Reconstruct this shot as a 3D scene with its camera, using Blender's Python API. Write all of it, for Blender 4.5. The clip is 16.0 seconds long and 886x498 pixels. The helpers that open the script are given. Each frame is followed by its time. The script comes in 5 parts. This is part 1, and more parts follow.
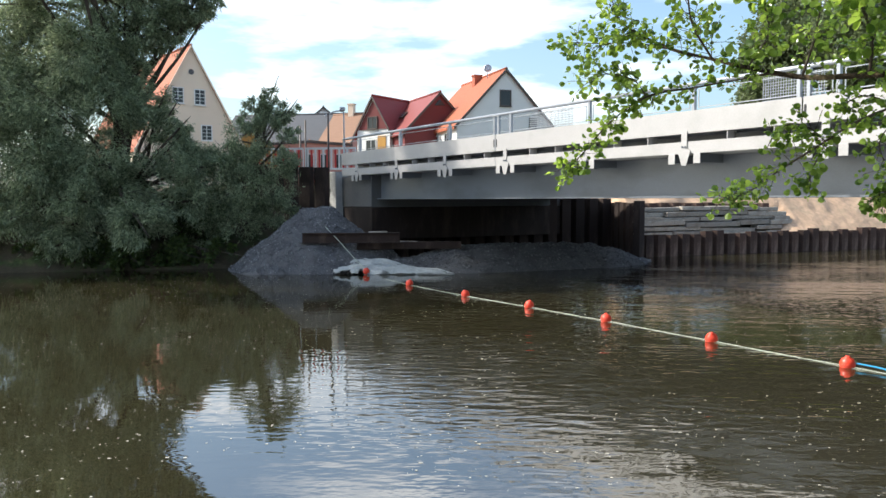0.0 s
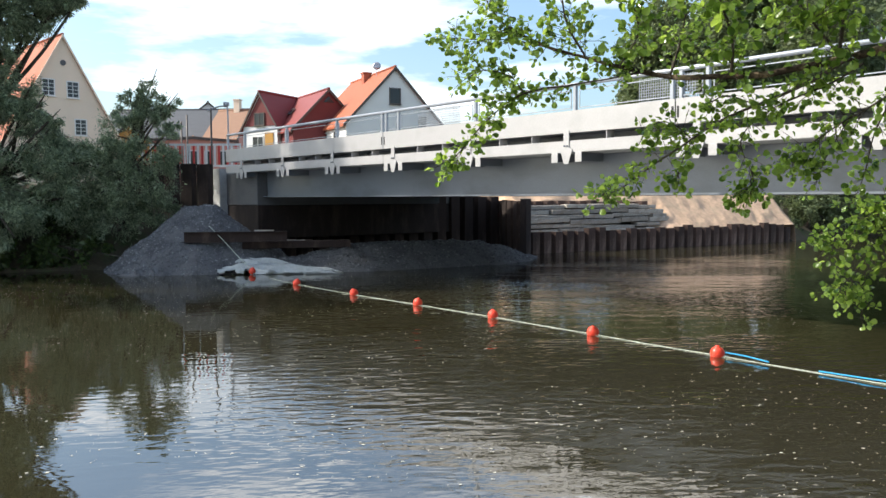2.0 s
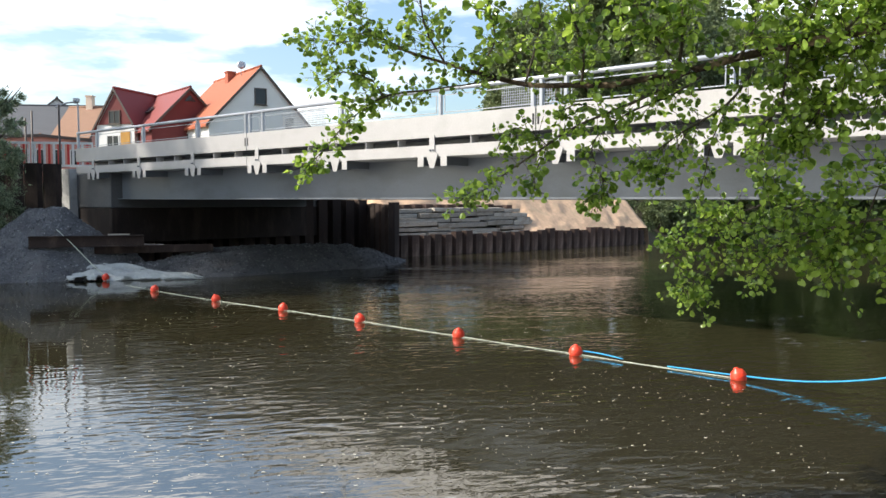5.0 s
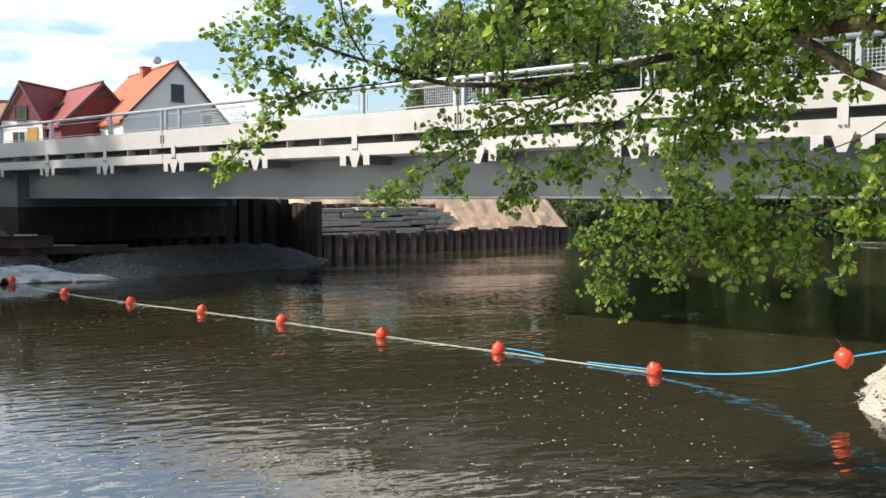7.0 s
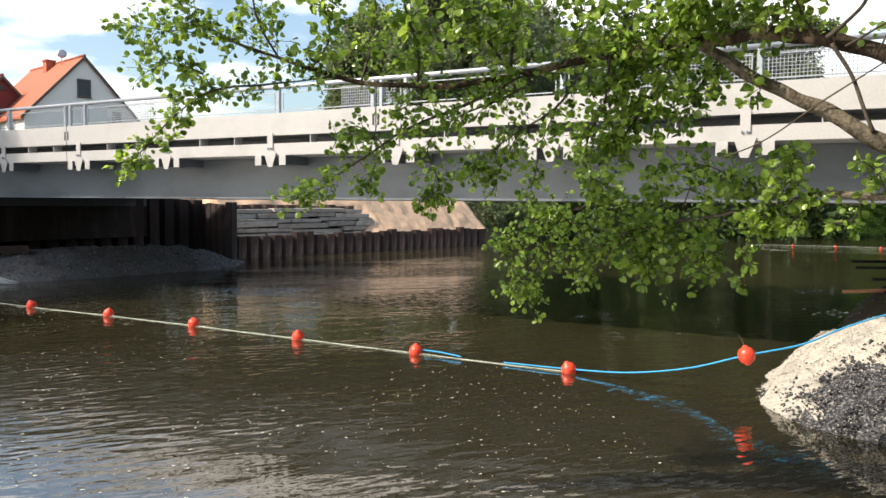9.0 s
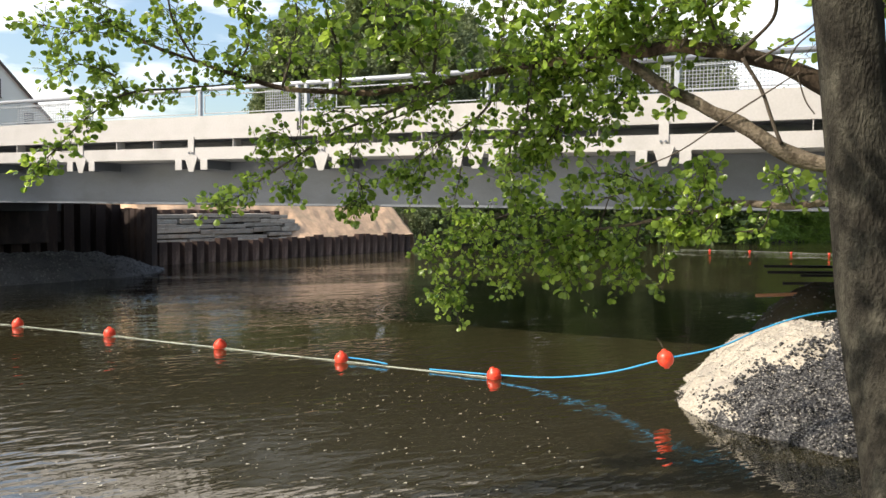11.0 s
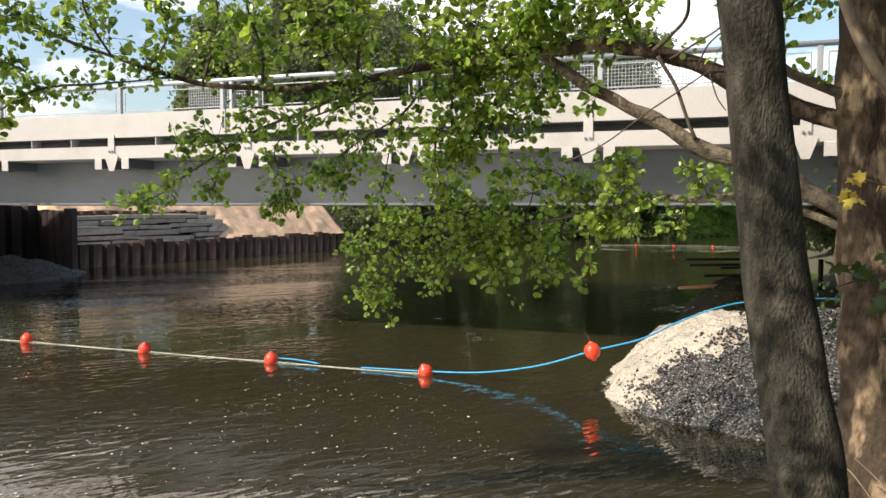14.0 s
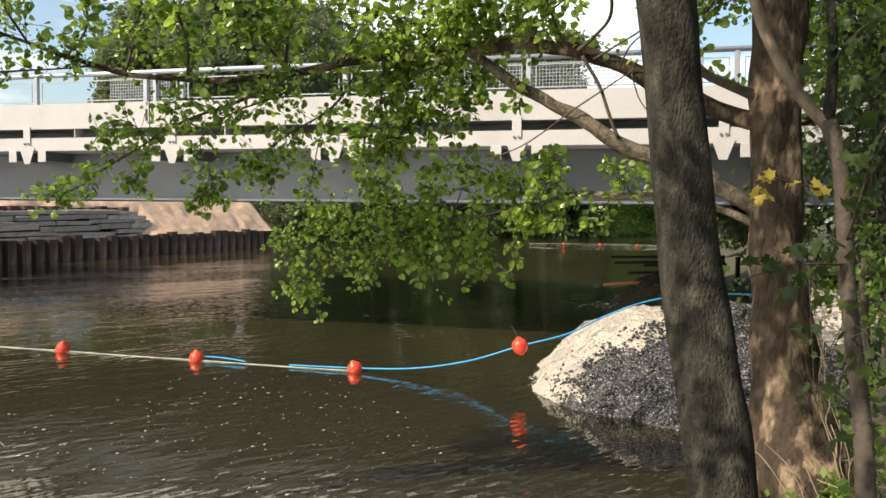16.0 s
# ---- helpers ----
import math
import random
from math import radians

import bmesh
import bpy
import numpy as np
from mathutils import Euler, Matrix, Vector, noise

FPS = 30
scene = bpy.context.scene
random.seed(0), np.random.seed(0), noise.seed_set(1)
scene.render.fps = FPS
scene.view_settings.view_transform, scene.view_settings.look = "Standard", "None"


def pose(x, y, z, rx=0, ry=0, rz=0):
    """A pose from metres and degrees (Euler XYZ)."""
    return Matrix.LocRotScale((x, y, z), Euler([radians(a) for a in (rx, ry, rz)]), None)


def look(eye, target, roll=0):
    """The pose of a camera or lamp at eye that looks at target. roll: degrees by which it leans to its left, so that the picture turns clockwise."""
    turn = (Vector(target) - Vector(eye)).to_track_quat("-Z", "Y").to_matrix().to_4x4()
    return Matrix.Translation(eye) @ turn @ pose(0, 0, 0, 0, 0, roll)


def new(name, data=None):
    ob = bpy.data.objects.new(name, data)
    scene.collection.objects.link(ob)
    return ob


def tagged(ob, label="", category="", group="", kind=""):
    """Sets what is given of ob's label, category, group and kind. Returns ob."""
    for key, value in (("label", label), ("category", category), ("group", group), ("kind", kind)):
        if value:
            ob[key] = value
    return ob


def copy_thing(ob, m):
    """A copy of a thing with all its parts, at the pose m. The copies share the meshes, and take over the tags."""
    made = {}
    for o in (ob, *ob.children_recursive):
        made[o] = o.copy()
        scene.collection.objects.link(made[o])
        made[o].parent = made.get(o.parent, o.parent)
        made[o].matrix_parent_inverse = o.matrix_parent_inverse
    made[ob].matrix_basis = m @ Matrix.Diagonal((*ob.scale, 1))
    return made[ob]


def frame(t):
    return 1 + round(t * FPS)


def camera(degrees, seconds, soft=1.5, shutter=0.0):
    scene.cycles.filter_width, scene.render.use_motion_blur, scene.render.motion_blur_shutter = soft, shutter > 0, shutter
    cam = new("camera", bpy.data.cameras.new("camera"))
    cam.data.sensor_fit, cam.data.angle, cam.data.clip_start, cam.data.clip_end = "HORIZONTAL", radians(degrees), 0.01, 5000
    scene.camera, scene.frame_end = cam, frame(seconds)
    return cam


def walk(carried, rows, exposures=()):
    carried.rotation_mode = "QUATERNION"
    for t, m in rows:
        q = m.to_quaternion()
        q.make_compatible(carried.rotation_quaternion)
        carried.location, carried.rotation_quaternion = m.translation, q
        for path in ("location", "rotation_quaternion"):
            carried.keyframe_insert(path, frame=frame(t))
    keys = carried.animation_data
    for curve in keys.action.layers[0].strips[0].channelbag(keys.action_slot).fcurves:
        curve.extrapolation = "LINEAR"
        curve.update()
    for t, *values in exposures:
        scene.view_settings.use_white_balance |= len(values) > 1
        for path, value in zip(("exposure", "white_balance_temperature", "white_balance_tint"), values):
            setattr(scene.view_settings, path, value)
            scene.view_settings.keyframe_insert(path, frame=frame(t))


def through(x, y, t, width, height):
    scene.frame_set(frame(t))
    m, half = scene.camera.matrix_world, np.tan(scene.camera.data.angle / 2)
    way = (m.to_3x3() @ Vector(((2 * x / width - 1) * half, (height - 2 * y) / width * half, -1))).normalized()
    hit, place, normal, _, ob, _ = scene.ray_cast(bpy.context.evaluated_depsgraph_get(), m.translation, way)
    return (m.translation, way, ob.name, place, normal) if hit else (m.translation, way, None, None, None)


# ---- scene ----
cam = camera(58.2, 16.0)
EXPOSURE = [(0.0, 0.23, 6700, 9), (4.5, 0.20, 6850, 10), (9.5, 0.17, 7300, 12), (16.0, 0.12, 7600, 13)]
PATH = [
    (0, (-0.191, -0.597, 2.306), (-0.186, 1.399, 2.182), -0.2),
    (0.5, (-0.179, -0.588, 2.311), (-0.096, 1.406, 2.182), -0.1),
    (1, (-0.16, -0.575, 2.313), (-0.013, 1.415, 2.185), -0.2),
    (1.5, (-0.089, -0.582, 2.292), (0.121, 1.403, 2.165), -0.2),
    (2, (-0.099, -0.516, 2.29), (0.176, 1.461, 2.161), -0.2),
    (2.5, (-0.098, -0.522, 2.286), (0.226, 1.447, 2.156), -0.3),
    (3, (-0.092, -0.514, 2.283), (0.284, 1.446, 2.155), -0.2),
    (3.5, (-0.08, -0.514, 2.293), (0.349, 1.435, 2.166), -0.1),
    (4, (-0.067, -0.503, 2.289), (0.412, 1.435, 2.163), -0.1),
    (4.5, (-0.04, -0.498, 2.292), (0.497, 1.425, 2.169), -0.0),
    (7, (-0.014, -0.494, 2.287), (0.758, 1.347, 2.165), 0.1),
    (7.5, (0.003, -0.486, 2.289), (0.814, 1.338, 2.167), 0.1),
    (8, (0.002, -0.492, 2.28), (0.86, 1.311, 2.158), 0.1),
    (8.5, (0.003, -0.499, 2.273), (0.911, 1.279, 2.152), 0.4),
    (9, (0.023, -0.479, 2.278), (0.978, 1.275, 2.162), 0.5),
    (9.5, (0.04, -0.482, 2.282), (1.037, 1.249, 2.173), 0.5),
    (10, (0.062, -0.465, 2.297), (1.102, 1.24, 2.192), 0.6),
    (12.5, (0.07, -0.475, 2.29), (1.255, 1.133, 2.189), 0.5),
    (13, (0.077, -0.478, 2.287), (1.286, 1.112, 2.185), 0.4),
    (13.5, (0.064, -0.49, 2.284), (1.295, 1.083, 2.181), 0.2),
    (14, (0.086, -0.508, 2.282), (1.332, 1.053, 2.178), 0.1),
    (14.5, (0.081, -0.536, 2.267), (1.353, 1.004, 2.168), 0.2),
    (15, (0.069, -0.554, 2.269), (1.375, 0.958, 2.168), 0.2),
    (15.5, (0.079, -0.55, 2.262), (1.419, 0.931, 2.161), 0.5),
    (16, (0.072, -0.542, 2.259), (1.449, 0.904, 2.152), 0.5),
]
walk(cam, [(t, look(eye, target, roll)) for t, eye, target, roll in PATH], EXPOSURE)

# ---- world, sun ----
SUN = Vector((-0.95, 0.15, 0.86)).normalized()
world = bpy.data.worlds.new("world")
scene.world = world
world.use_nodes = True
wn, wl = world.node_tree.nodes, world.node_tree.links
wn.clear()
w_out = wn.new("ShaderNodeOutputWorld")
w_bg = wn.new("ShaderNodeBackground")
w_sky = wn.new("ShaderNodeTexSky")
w_sky.sky_type = "NISHITA"
w_sky.sun_disc = False
w_sky.sun_elevation = math.asin(SUN.z)
w_sky.sun_rotation = math.atan2(SUN.x, SUN.y)
w_sky.dust_density = 2.6
w_co = wn.new("ShaderNodeTexCoord")
w_map = wn.new("ShaderNodeMapping")
w_map.inputs["Scale"].default_value = (2.2, 2.2, 9.0)
w_map.inputs["Location"].default_value = (3.1, 0.4, 0.35)
w_noise = wn.new("ShaderNodeTexNoise")
w_noise.inputs["Scale"].default_value = 1.15
w_noise.inputs["Detail"].default_value = 7.0
w_noise.inputs["Roughness"].default_value = 0.55
w_ramp = wn.new("ShaderNodeValToRGB")
w_ramp.color_ramp.elements[0].color = (0.0, 0.0, 0.0, 1)
w_ramp.color_ramp.elements[0].position = 0.49
w_ramp.color_ramp.elements[1].position = 0.67
w_mix = wn.new("ShaderNodeMixRGB")
w_mix.inputs[2].default_value = (15.0, 15.3, 15.8, 1)
wl.new(w_co.outputs["Generated"], w_map.inputs[0])
wl.new(w_map.outputs[0], w_noise.inputs[0])
wl.new(w_noise.outputs[0], w_ramp.inputs[0])
w_sep = wn.new("ShaderNodeSeparateXYZ")
w_thin = wn.new("ShaderNodeMapRange")
w_thin.inputs[1].default_value, w_thin.inputs[2].default_value = 0.36, 0.80
w_thin.inputs[3].default_value, w_thin.inputs[4].default_value = 1.0, 0.05
w_cover = wn.new("ShaderNodeMath")
w_cover.operation = "MULTIPLY"
wl.new(w_co.outputs["Generated"], w_sep.inputs[0])
wl.new(w_sep.outputs[2], w_thin.inputs[0])
wl.new(w_ramp.outputs[0], w_cover.inputs[0])
wl.new(w_thin.outputs[0], w_cover.inputs[1])
wl.new(w_cover.outputs[0], w_mix.inputs[0])
w_air = wn.new("ShaderNodeMixRGB")
w_air.blend_type = "MULTIPLY"
w_air.inputs[0].default_value = 1.0
w_air.inputs[2].default_value = (1.52, 1.72, 1.82, 1)
wl.new(w_sky.outputs[0], w_air.inputs[1])
wl.new(w_air.outputs[0], w_mix.inputs[1])
wl.new(w_mix.outputs[0], w_bg.inputs[0])
w_bg.inputs[1].default_value = 0.126
wl.new(w_bg.outputs[0], w_out.inputs[0])

sun = new("sun", bpy.data.lights.new("sun", "SUN"))
sun.data.energy = 5.0
sun.data.angle = radians(0.6)
sun.data.color = (1.0, 0.955, 0.88)
sun.matrix_world = look(SUN * 60, (0, 0, 0))


# ---- materials ----
def material(name, color, rough=0.7, metal=0.0, vary=0.25, scale=3.0, bump=0.15, bump_scale=30.0, second=None, second_at=(0.5, 0.65),
             random_tint=0.0, spec=0.5, stretch=(1, 1, 1)):
    """A principled surface with broad and fine variation and a fine relief."""
    m = bpy.data.materials.new(name)
    m.use_nodes = True
    n, l = m.node_tree.nodes, m.node_tree.links
    b = n["Principled BSDF"]
    b.inputs["Roughness"].default_value = rough
    b.inputs["Metallic"].default_value = metal
    b.inputs["Specular IOR Level"].default_value = spec
    co = n.new("ShaderNodeTexCoord")
    mp = n.new("ShaderNodeMapping")
    mp.inputs["Scale"].default_value = stretch
    l.new(co.outputs["Object"], mp.inputs[0])
    big, fine = n.new("ShaderNodeTexNoise"), n.new("ShaderNodeTexNoise")
    big.inputs["Scale"].default_value, big.inputs["Detail"].default_value = scale, 5
    fine.inputs["Scale"].default_value, fine.inputs["Detail"].default_value = bump_scale, 4
    l.new(mp.outputs[0], big.inputs[0])
    l.new(mp.outputs[0], fine.inputs[0])
    base = n.new("ShaderNodeRGB")
    base.outputs[0].default_value = (*color, 1)
    out = base.outputs[0]
    if second:
        rp = n.new("ShaderNodeValToRGB")
        rp.color_ramp.elements[0].position, rp.color_ramp.elements[1].position = second_at
        l.new(big.outputs[0], rp.inputs[0])
        mx = n.new("ShaderNodeMixRGB")
        mx.inputs[2].default_value = (*second, 1)
        l.new(rp.outputs[0], mx.inputs[0])
        l.new(out, mx.inputs[1])
        out = mx.outputs[0]
    add = n.new("ShaderNodeMath")
    add.operation = "ADD"
    l.new(big.outputs[0], add.inputs[0])
    l.new(fine.outputs[0], add.inputs[1])
    rng = n.new("ShaderNodeMapRange")
    rng.inputs[1].default_value, rng.inputs[2].default_value = 0.6, 1.4
    rng.inputs[3].default_value, rng.inputs[4].default_value = 1 - vary, 1 + vary
    l.new(add.outputs[0], rng.inputs[0])
    val = rng.outputs[0]
    if random_tint:
        oi = n.new("ShaderNodeObjectInfo")
        r2 = n.new("ShaderNodeMapRange")
        r2.inputs[3].default_value, r2.inputs[4].default_value = 1 - random_tint, 1 + random_tint
        l.new(oi.outputs["Random"], r2.inputs[0])
        mu = n.new("ShaderNodeMath")
        mu.operation = "MULTIPLY"
        l.new(val, mu.inputs[0])
        l.new(r2.outputs[0], mu.inputs[1])
        val = mu.outputs[0]
    hs = n.new("ShaderNodeHueSaturation")
    l.new(val, hs.inputs["Value"])
    l.new(out, hs.inputs["Color"])
    l.new(hs.outputs[0], b.inputs["Base Color"])
    bp = n.new("ShaderNodeBump")
    bp.inputs["Strength"].default_value = bump
    bp.inputs["Distance"].default_value = 0.02
    l.new(fine.outputs[0], bp.inputs["Height"])
    l.new(bp.outputs[0], b.inputs["Normal"])
    return m


def leaf_material(name, color, light, through=0.45, rough=0.45):
    """A leaf that lets light through, each leaf with its own tone."""
    m = bpy.data.materials.new(name)
    m.use_nodes = True
    n, l = m.node_tree.nodes, m.node_tree.links
    b = n["Principled BSDF"]
    b.inputs["Roughness"].default_value = rough
    b.inputs["Specular IOR Level"].default_value = 0.5
    geo = n.new("ShaderNodeNewGeometry")
    mx = n.new("ShaderNodeMixRGB")
    mx.inputs[1].default_value, mx.inputs[2].default_value = (*color, 1), (*light, 1)
    l.new(geo.outputs["Random Per Island"], mx.inputs[0])
    l.new(mx.outputs[0], b.inputs["Base Color"])
    tr = n.new("ShaderNodeBsdfTranslucent")
    hs = n.new("ShaderNodeHueSaturation")
    hs.inputs["Hue"].default_value, hs.inputs["Saturation"].default_value, hs.inputs["Value"].default_value = 0.485, 1.05, 1.9
    l.new(mx.outputs[0], hs.inputs["Color"])
    l.new(hs.outputs[0], tr.inputs[0])
    mix = n.new("ShaderNodeMixShader")
    mix.inputs[0].default_value = through
    l.new(b.outputs[0], mix.inputs[1])
    l.new(tr.outputs[0], mix.inputs[2])
    l.new(mix.outputs[0], n["Material Output"].inputs[0])
    return m


def water_material():
    m = bpy.data.materials.new("river_water")
    m.use_nodes = True
    n, l = m.node_tree.nodes, m.node_tree.links
    b = n["Principled BSDF"]
    b.inputs["Base Color"].default_value = (0.031, 0.0272, 0.0135, 1)
    b.inputs["Roughness"].default_value = 0.005
    b.inputs["IOR"].default_value = 3.0
    co = n.new("ShaderNodeTexCoord")
    mp = n.new("ShaderNodeMapping")
    mp.inputs["Rotation"].default_value = (0, 0, radians(24))
    mp.inputs["Scale"].default_value = (1.0, 2.2, 1.0)
    l.new(co.outputs["Object"], mp.inputs[0])
    swell, rip, patch = n.new("ShaderNodeTexNoise"), n.new("ShaderNodeTexNoise"), n.new("ShaderNodeTexNoise")
    swell.inputs["Scale"].default_value, swell.inputs["Detail"].default_value = 1.4, 0.6
    rip.inputs["Scale"].default_value, rip.inputs["Detail"].default_value = 3.4, 1.0
    patch.inputs["Scale"].default_value, patch.inputs["Detail"].default_value = 0.16, 2
    l.new(mp.outputs[0], swell.inputs[0])
    l.new(mp.outputs[0], rip.inputs[0])
    l.new(mp.outputs[0], patch.inputs[0])
    amp = n.new("ShaderNodeMapRange")
    amp.inputs[1].default_value, amp.inputs[2].default_value = 0.42, 0.62
    amp.inputs[3].default_value, amp.inputs[4].default_value = 0.35, 3.4
    l.new(patch.outputs[0], amp.inputs[0])
    # calmer backwater along the gravel bank, livelier in the open current
    xyz, calm, both = n.new("ShaderNodeSeparateXYZ"), n.new("ShaderNodeMapRange"), n.new("ShaderNodeMath")
    l.new(co.outputs["Object"], xyz.inputs[0])
    l.new(xyz.outputs[0], calm.inputs[0])
    calm.inputs[1].default_value, calm.inputs[2].default_value = -2.0, 2.5
    calm.inputs[3].default_value, calm.inputs[4].default_value = 0.15, 1.1
    both.operation = "MULTIPLY"
    l.new(amp.outputs[0], both.inputs[0])
    l.new(calm.outputs[0], both.inputs[1])
    mul, low = n.new("ShaderNodeMath"), n.new("ShaderNodeMath")
    mul.operation = low.operation = "MULTIPLY"
    l.new(rip.outputs[0], mul.inputs[0])
    l.new(both.outputs[0], mul.inputs[1])
    l.new(swell.outputs[0], low.inputs[0])
    l.new(calm.outputs[0], low.inputs[1])
    tiny = n.new("ShaderNodeTexNoise")
    tiny.inputs["Scale"].default_value, tiny.inputs["Detail"].default_value = 9.0, 1.5
    l.new(mp.outputs[0], tiny.inputs[0])
    b3 = n.new("ShaderNodeBump")
    b3.inputs["Strength"].default_value, b3.inputs["Distance"].default_value = 0.22, 0.006
    fine = n.new("ShaderNodeMath")
    fine.operation = "MULTIPLY"
    l.new(tiny.outputs[0], fine.inputs[0])
    l.new(calm.outputs[0], fine.inputs[1])
    l.new(fine.outputs[0], b3.inputs["Height"])
    b1, b2 = n.new("ShaderNodeBump"), n.new("ShaderNodeBump")
    b1.inputs["Strength"].default_value, b1.inputs["Distance"].default_value = 0.26, 0.03
    b2.inputs["Strength"].default_value, b2.inputs["Distance"].default_value = 0.40, 0.014
    l.new(low.outputs[0], b1.inputs["Height"])
    l.new(mul.outputs[0], b2.inputs["Height"])
    l.new(b1.outputs[0], b2.inputs["Normal"])
    l.new(b2.outputs[0], b3.inputs["Normal"])
    l.new(b3.outputs[0], b.inputs["Normal"])
    return m


M_WATER = water_material()
M_SOIL = material("bank_soil", (0.075, 0.062, 0.040), 0.95, vary=0.4, scale=1.5, bump=0.6, bump_scale=12, second=(0.045, 0.070, 0.022))
M_STEEL = material("pale_painted_steel", (0.45, 0.435, 0.43), 0.45, vary=0.10, scale=1.2, bump=0.03, second=(0.38, 0.368, 0.36))
M_GIRDER = material("grey_painted_girder", (0.155, 0.172, 0.20), 0.30, vary=0.10, scale=0.7, bump=0.04, second=(0.115, 0.127, 0.147), stretch=(1, 1, 2))
M_RAIL = material("galvanised_rail", (0.38, 0.40, 0.44), 0.4, metal=0.4, vary=0.1, scale=4, bump=0.03)
M_DARK = material("dark_rubber", (0.02, 0.02, 0.022), 0.6, vary=0.2)
M_CONCRETE = material("concrete", (0.42, 0.42, 0.41), 0.85, vary=0.15, scale=2, bump=0.2, second=(0.30, 0.30, 0.29))
# rust whose colour is darkened for the shade under the bridge
M_RUST = material("shaded_rusty_steel", (0.030, 0.017, 0.013), 0.85, vary=0.4, scale=2.5, bump=0.3, second=(0.062, 0.040, 0.032), random_tint=0.35, stretch=(1, 1, 0.35))
M_GRAVEL = material("grey_gravel", (0.135, 0.135, 0.14), 0.95, vary=0.5, scale=1.2, bump=1.0, bump_scale=26, second=(0.075, 0.075, 0.08))
M_PALEGRAVEL = material("pale_gravel", (0.42, 0.38, 0.32), 0.95, vary=0.4, scale=1.8, bump=1.0, bump_scale=26, second=(0.26, 0.24, 0.21))
M_SAND = material("tan_sand", (0.62, 0.42, 0.28), 0.95, vary=0.25, scale=1.2, bump=0.9, bump_scale=6, second=(0.46, 0.33, 0.22))
M_SLAB = material("weathered_slab", (0.37, 0.335, 0.29), 0.9, vary=0.4, scale=3, bump=0.7, bump_scale=18, random_tint=0.22, second=(0.24, 0.21, 0.175))
M_YELLOW = material("cream_render", (0.80, 0.67, 0.53), 0.9, vary=0.06, scale=0.8, bump=0.05)
M_WHITE = material("white_render", (0.84, 0.83, 0.80), 0.9, vary=0.05, scale=0.8, bump=0.05)
M_REDWALL = material("red_cladding", (0.17, 0.03, 0.028), 0.7, vary=0.1, scale=2, bump=0.05)
M_PINK = material("salmon_facade", (0.62, 0.31, 0.25), 0.9, vary=0.08, scale=0.7)
M_GREYROOF = material("slate_roof", (0.085, 0.09, 0.10), 0.7, vary=0.15, scale=1, stretch=(1, 1, 6))
M_BROWNROOF = material("brown_tile_roof", (0.30, 0.17, 0.11), 0.8, vary=0.15, scale=2, stretch=(1, 1, 8))
M_ORANGEROOF = material("orange_tile_roof", (0.38, 0.105, 0.048), 0.75, vary=0.15, scale=2.5, bump=0.4, bump_scale=9, stretch=(1, 1, 6))
M_REDROOF = material("red_tile_roof", (0.23, 0.038, 0.033), 0.6, vary=0.12, scale=2.5, bump=0.4, bump_scale=9, stretch=(1, 1, 6))
M_FRAME = material("white_window_frame", (0.75, 0.75, 0.73), 0.5, vary=0.04)
M_DARKFRAME = material("dark_window_frame", (0.09, 0.07, 0.06), 0.5, vary=0.1)
M_GLASS = material("window_glass", (0.035, 0.04, 0.045), 0.05, vary=0.2, bump=0.01, spec=0.35)
M_BUOY = material("red_float_plastic", (0.80, 0.065, 0.03), 0.35, vary=0.12, scale=9, bump=0.05)
M_ROPE_WHITE = material("pale_rope", (0.55, 0.60, 0.50), 0.8, vary=0.2, scale=20, bump=0.3, bump_scale=150)
M_ROPE_BLUE = material("blue_rope", (0.02, 0.33, 0.62), 0.6, vary=0.15, scale=20, bump=0.3, bump_scale=150)
M_FLEECE = material("white_fleece", (0.46, 0.48, 0.47), 0.9, vary=0.2, scale=4, bump=0.8, bump_scale=14)
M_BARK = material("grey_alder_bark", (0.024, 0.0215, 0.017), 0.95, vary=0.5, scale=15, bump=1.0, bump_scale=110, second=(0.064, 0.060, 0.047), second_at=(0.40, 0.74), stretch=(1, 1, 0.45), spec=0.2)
M_BARK2 = material("flaking_bark", (0.055, 0.040, 0.029), 0.95, vary=0.6, scale=8, bump=1.0, bump_scale=40, second=(0.20, 0.145, 0.098), second_at=(0.52, 0.62), stretch=(1, 1, 0.45), spec=0.2)
M_PALEBARK = material("pale_sapling_bark", (0.26, 0.20, 0.14), 0.9, vary=0.35, scale=8, bump=0.5, second=(0.12, 0.09, 0.065), stretch=(1, 1, 0.5))
M_DARKBARK = material("dark_bark", (0.07, 0.055, 0.042), 0.9, vary=0.35, scale=5, bump=0.6)
M_ALDER = leaf_material("alder_leaf", (0.045, 0.100, 0.016), (0.30, 0.43, 0.090), 0.45, 0.22)
M_WILLOW = leaf_material("willow_leaf", (0.070, 0.105, 0.055), (0.34, 0.40, 0.26), 0.42, 0.40)
# tree leaves in two copies: shade put into the darker tones here,
M_TREE = leaf_material("shaded_broad_leaf", (0.028, 0.055, 0.014), (0.080, 0.120, 0.032), 0.32, 0.5)
# sun and haze put into these lighter ones
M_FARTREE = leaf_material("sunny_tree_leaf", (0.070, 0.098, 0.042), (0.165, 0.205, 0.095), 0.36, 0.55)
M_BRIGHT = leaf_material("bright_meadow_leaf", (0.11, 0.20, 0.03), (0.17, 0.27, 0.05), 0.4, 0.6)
M_FOAM = material("foam_fleck", (0.60, 0.58, 0.50), 0.8, vary=0.2)
M_TARMAC = material("tarmac", (0.06, 0.06, 0.06), 0.9, vary=0.2)


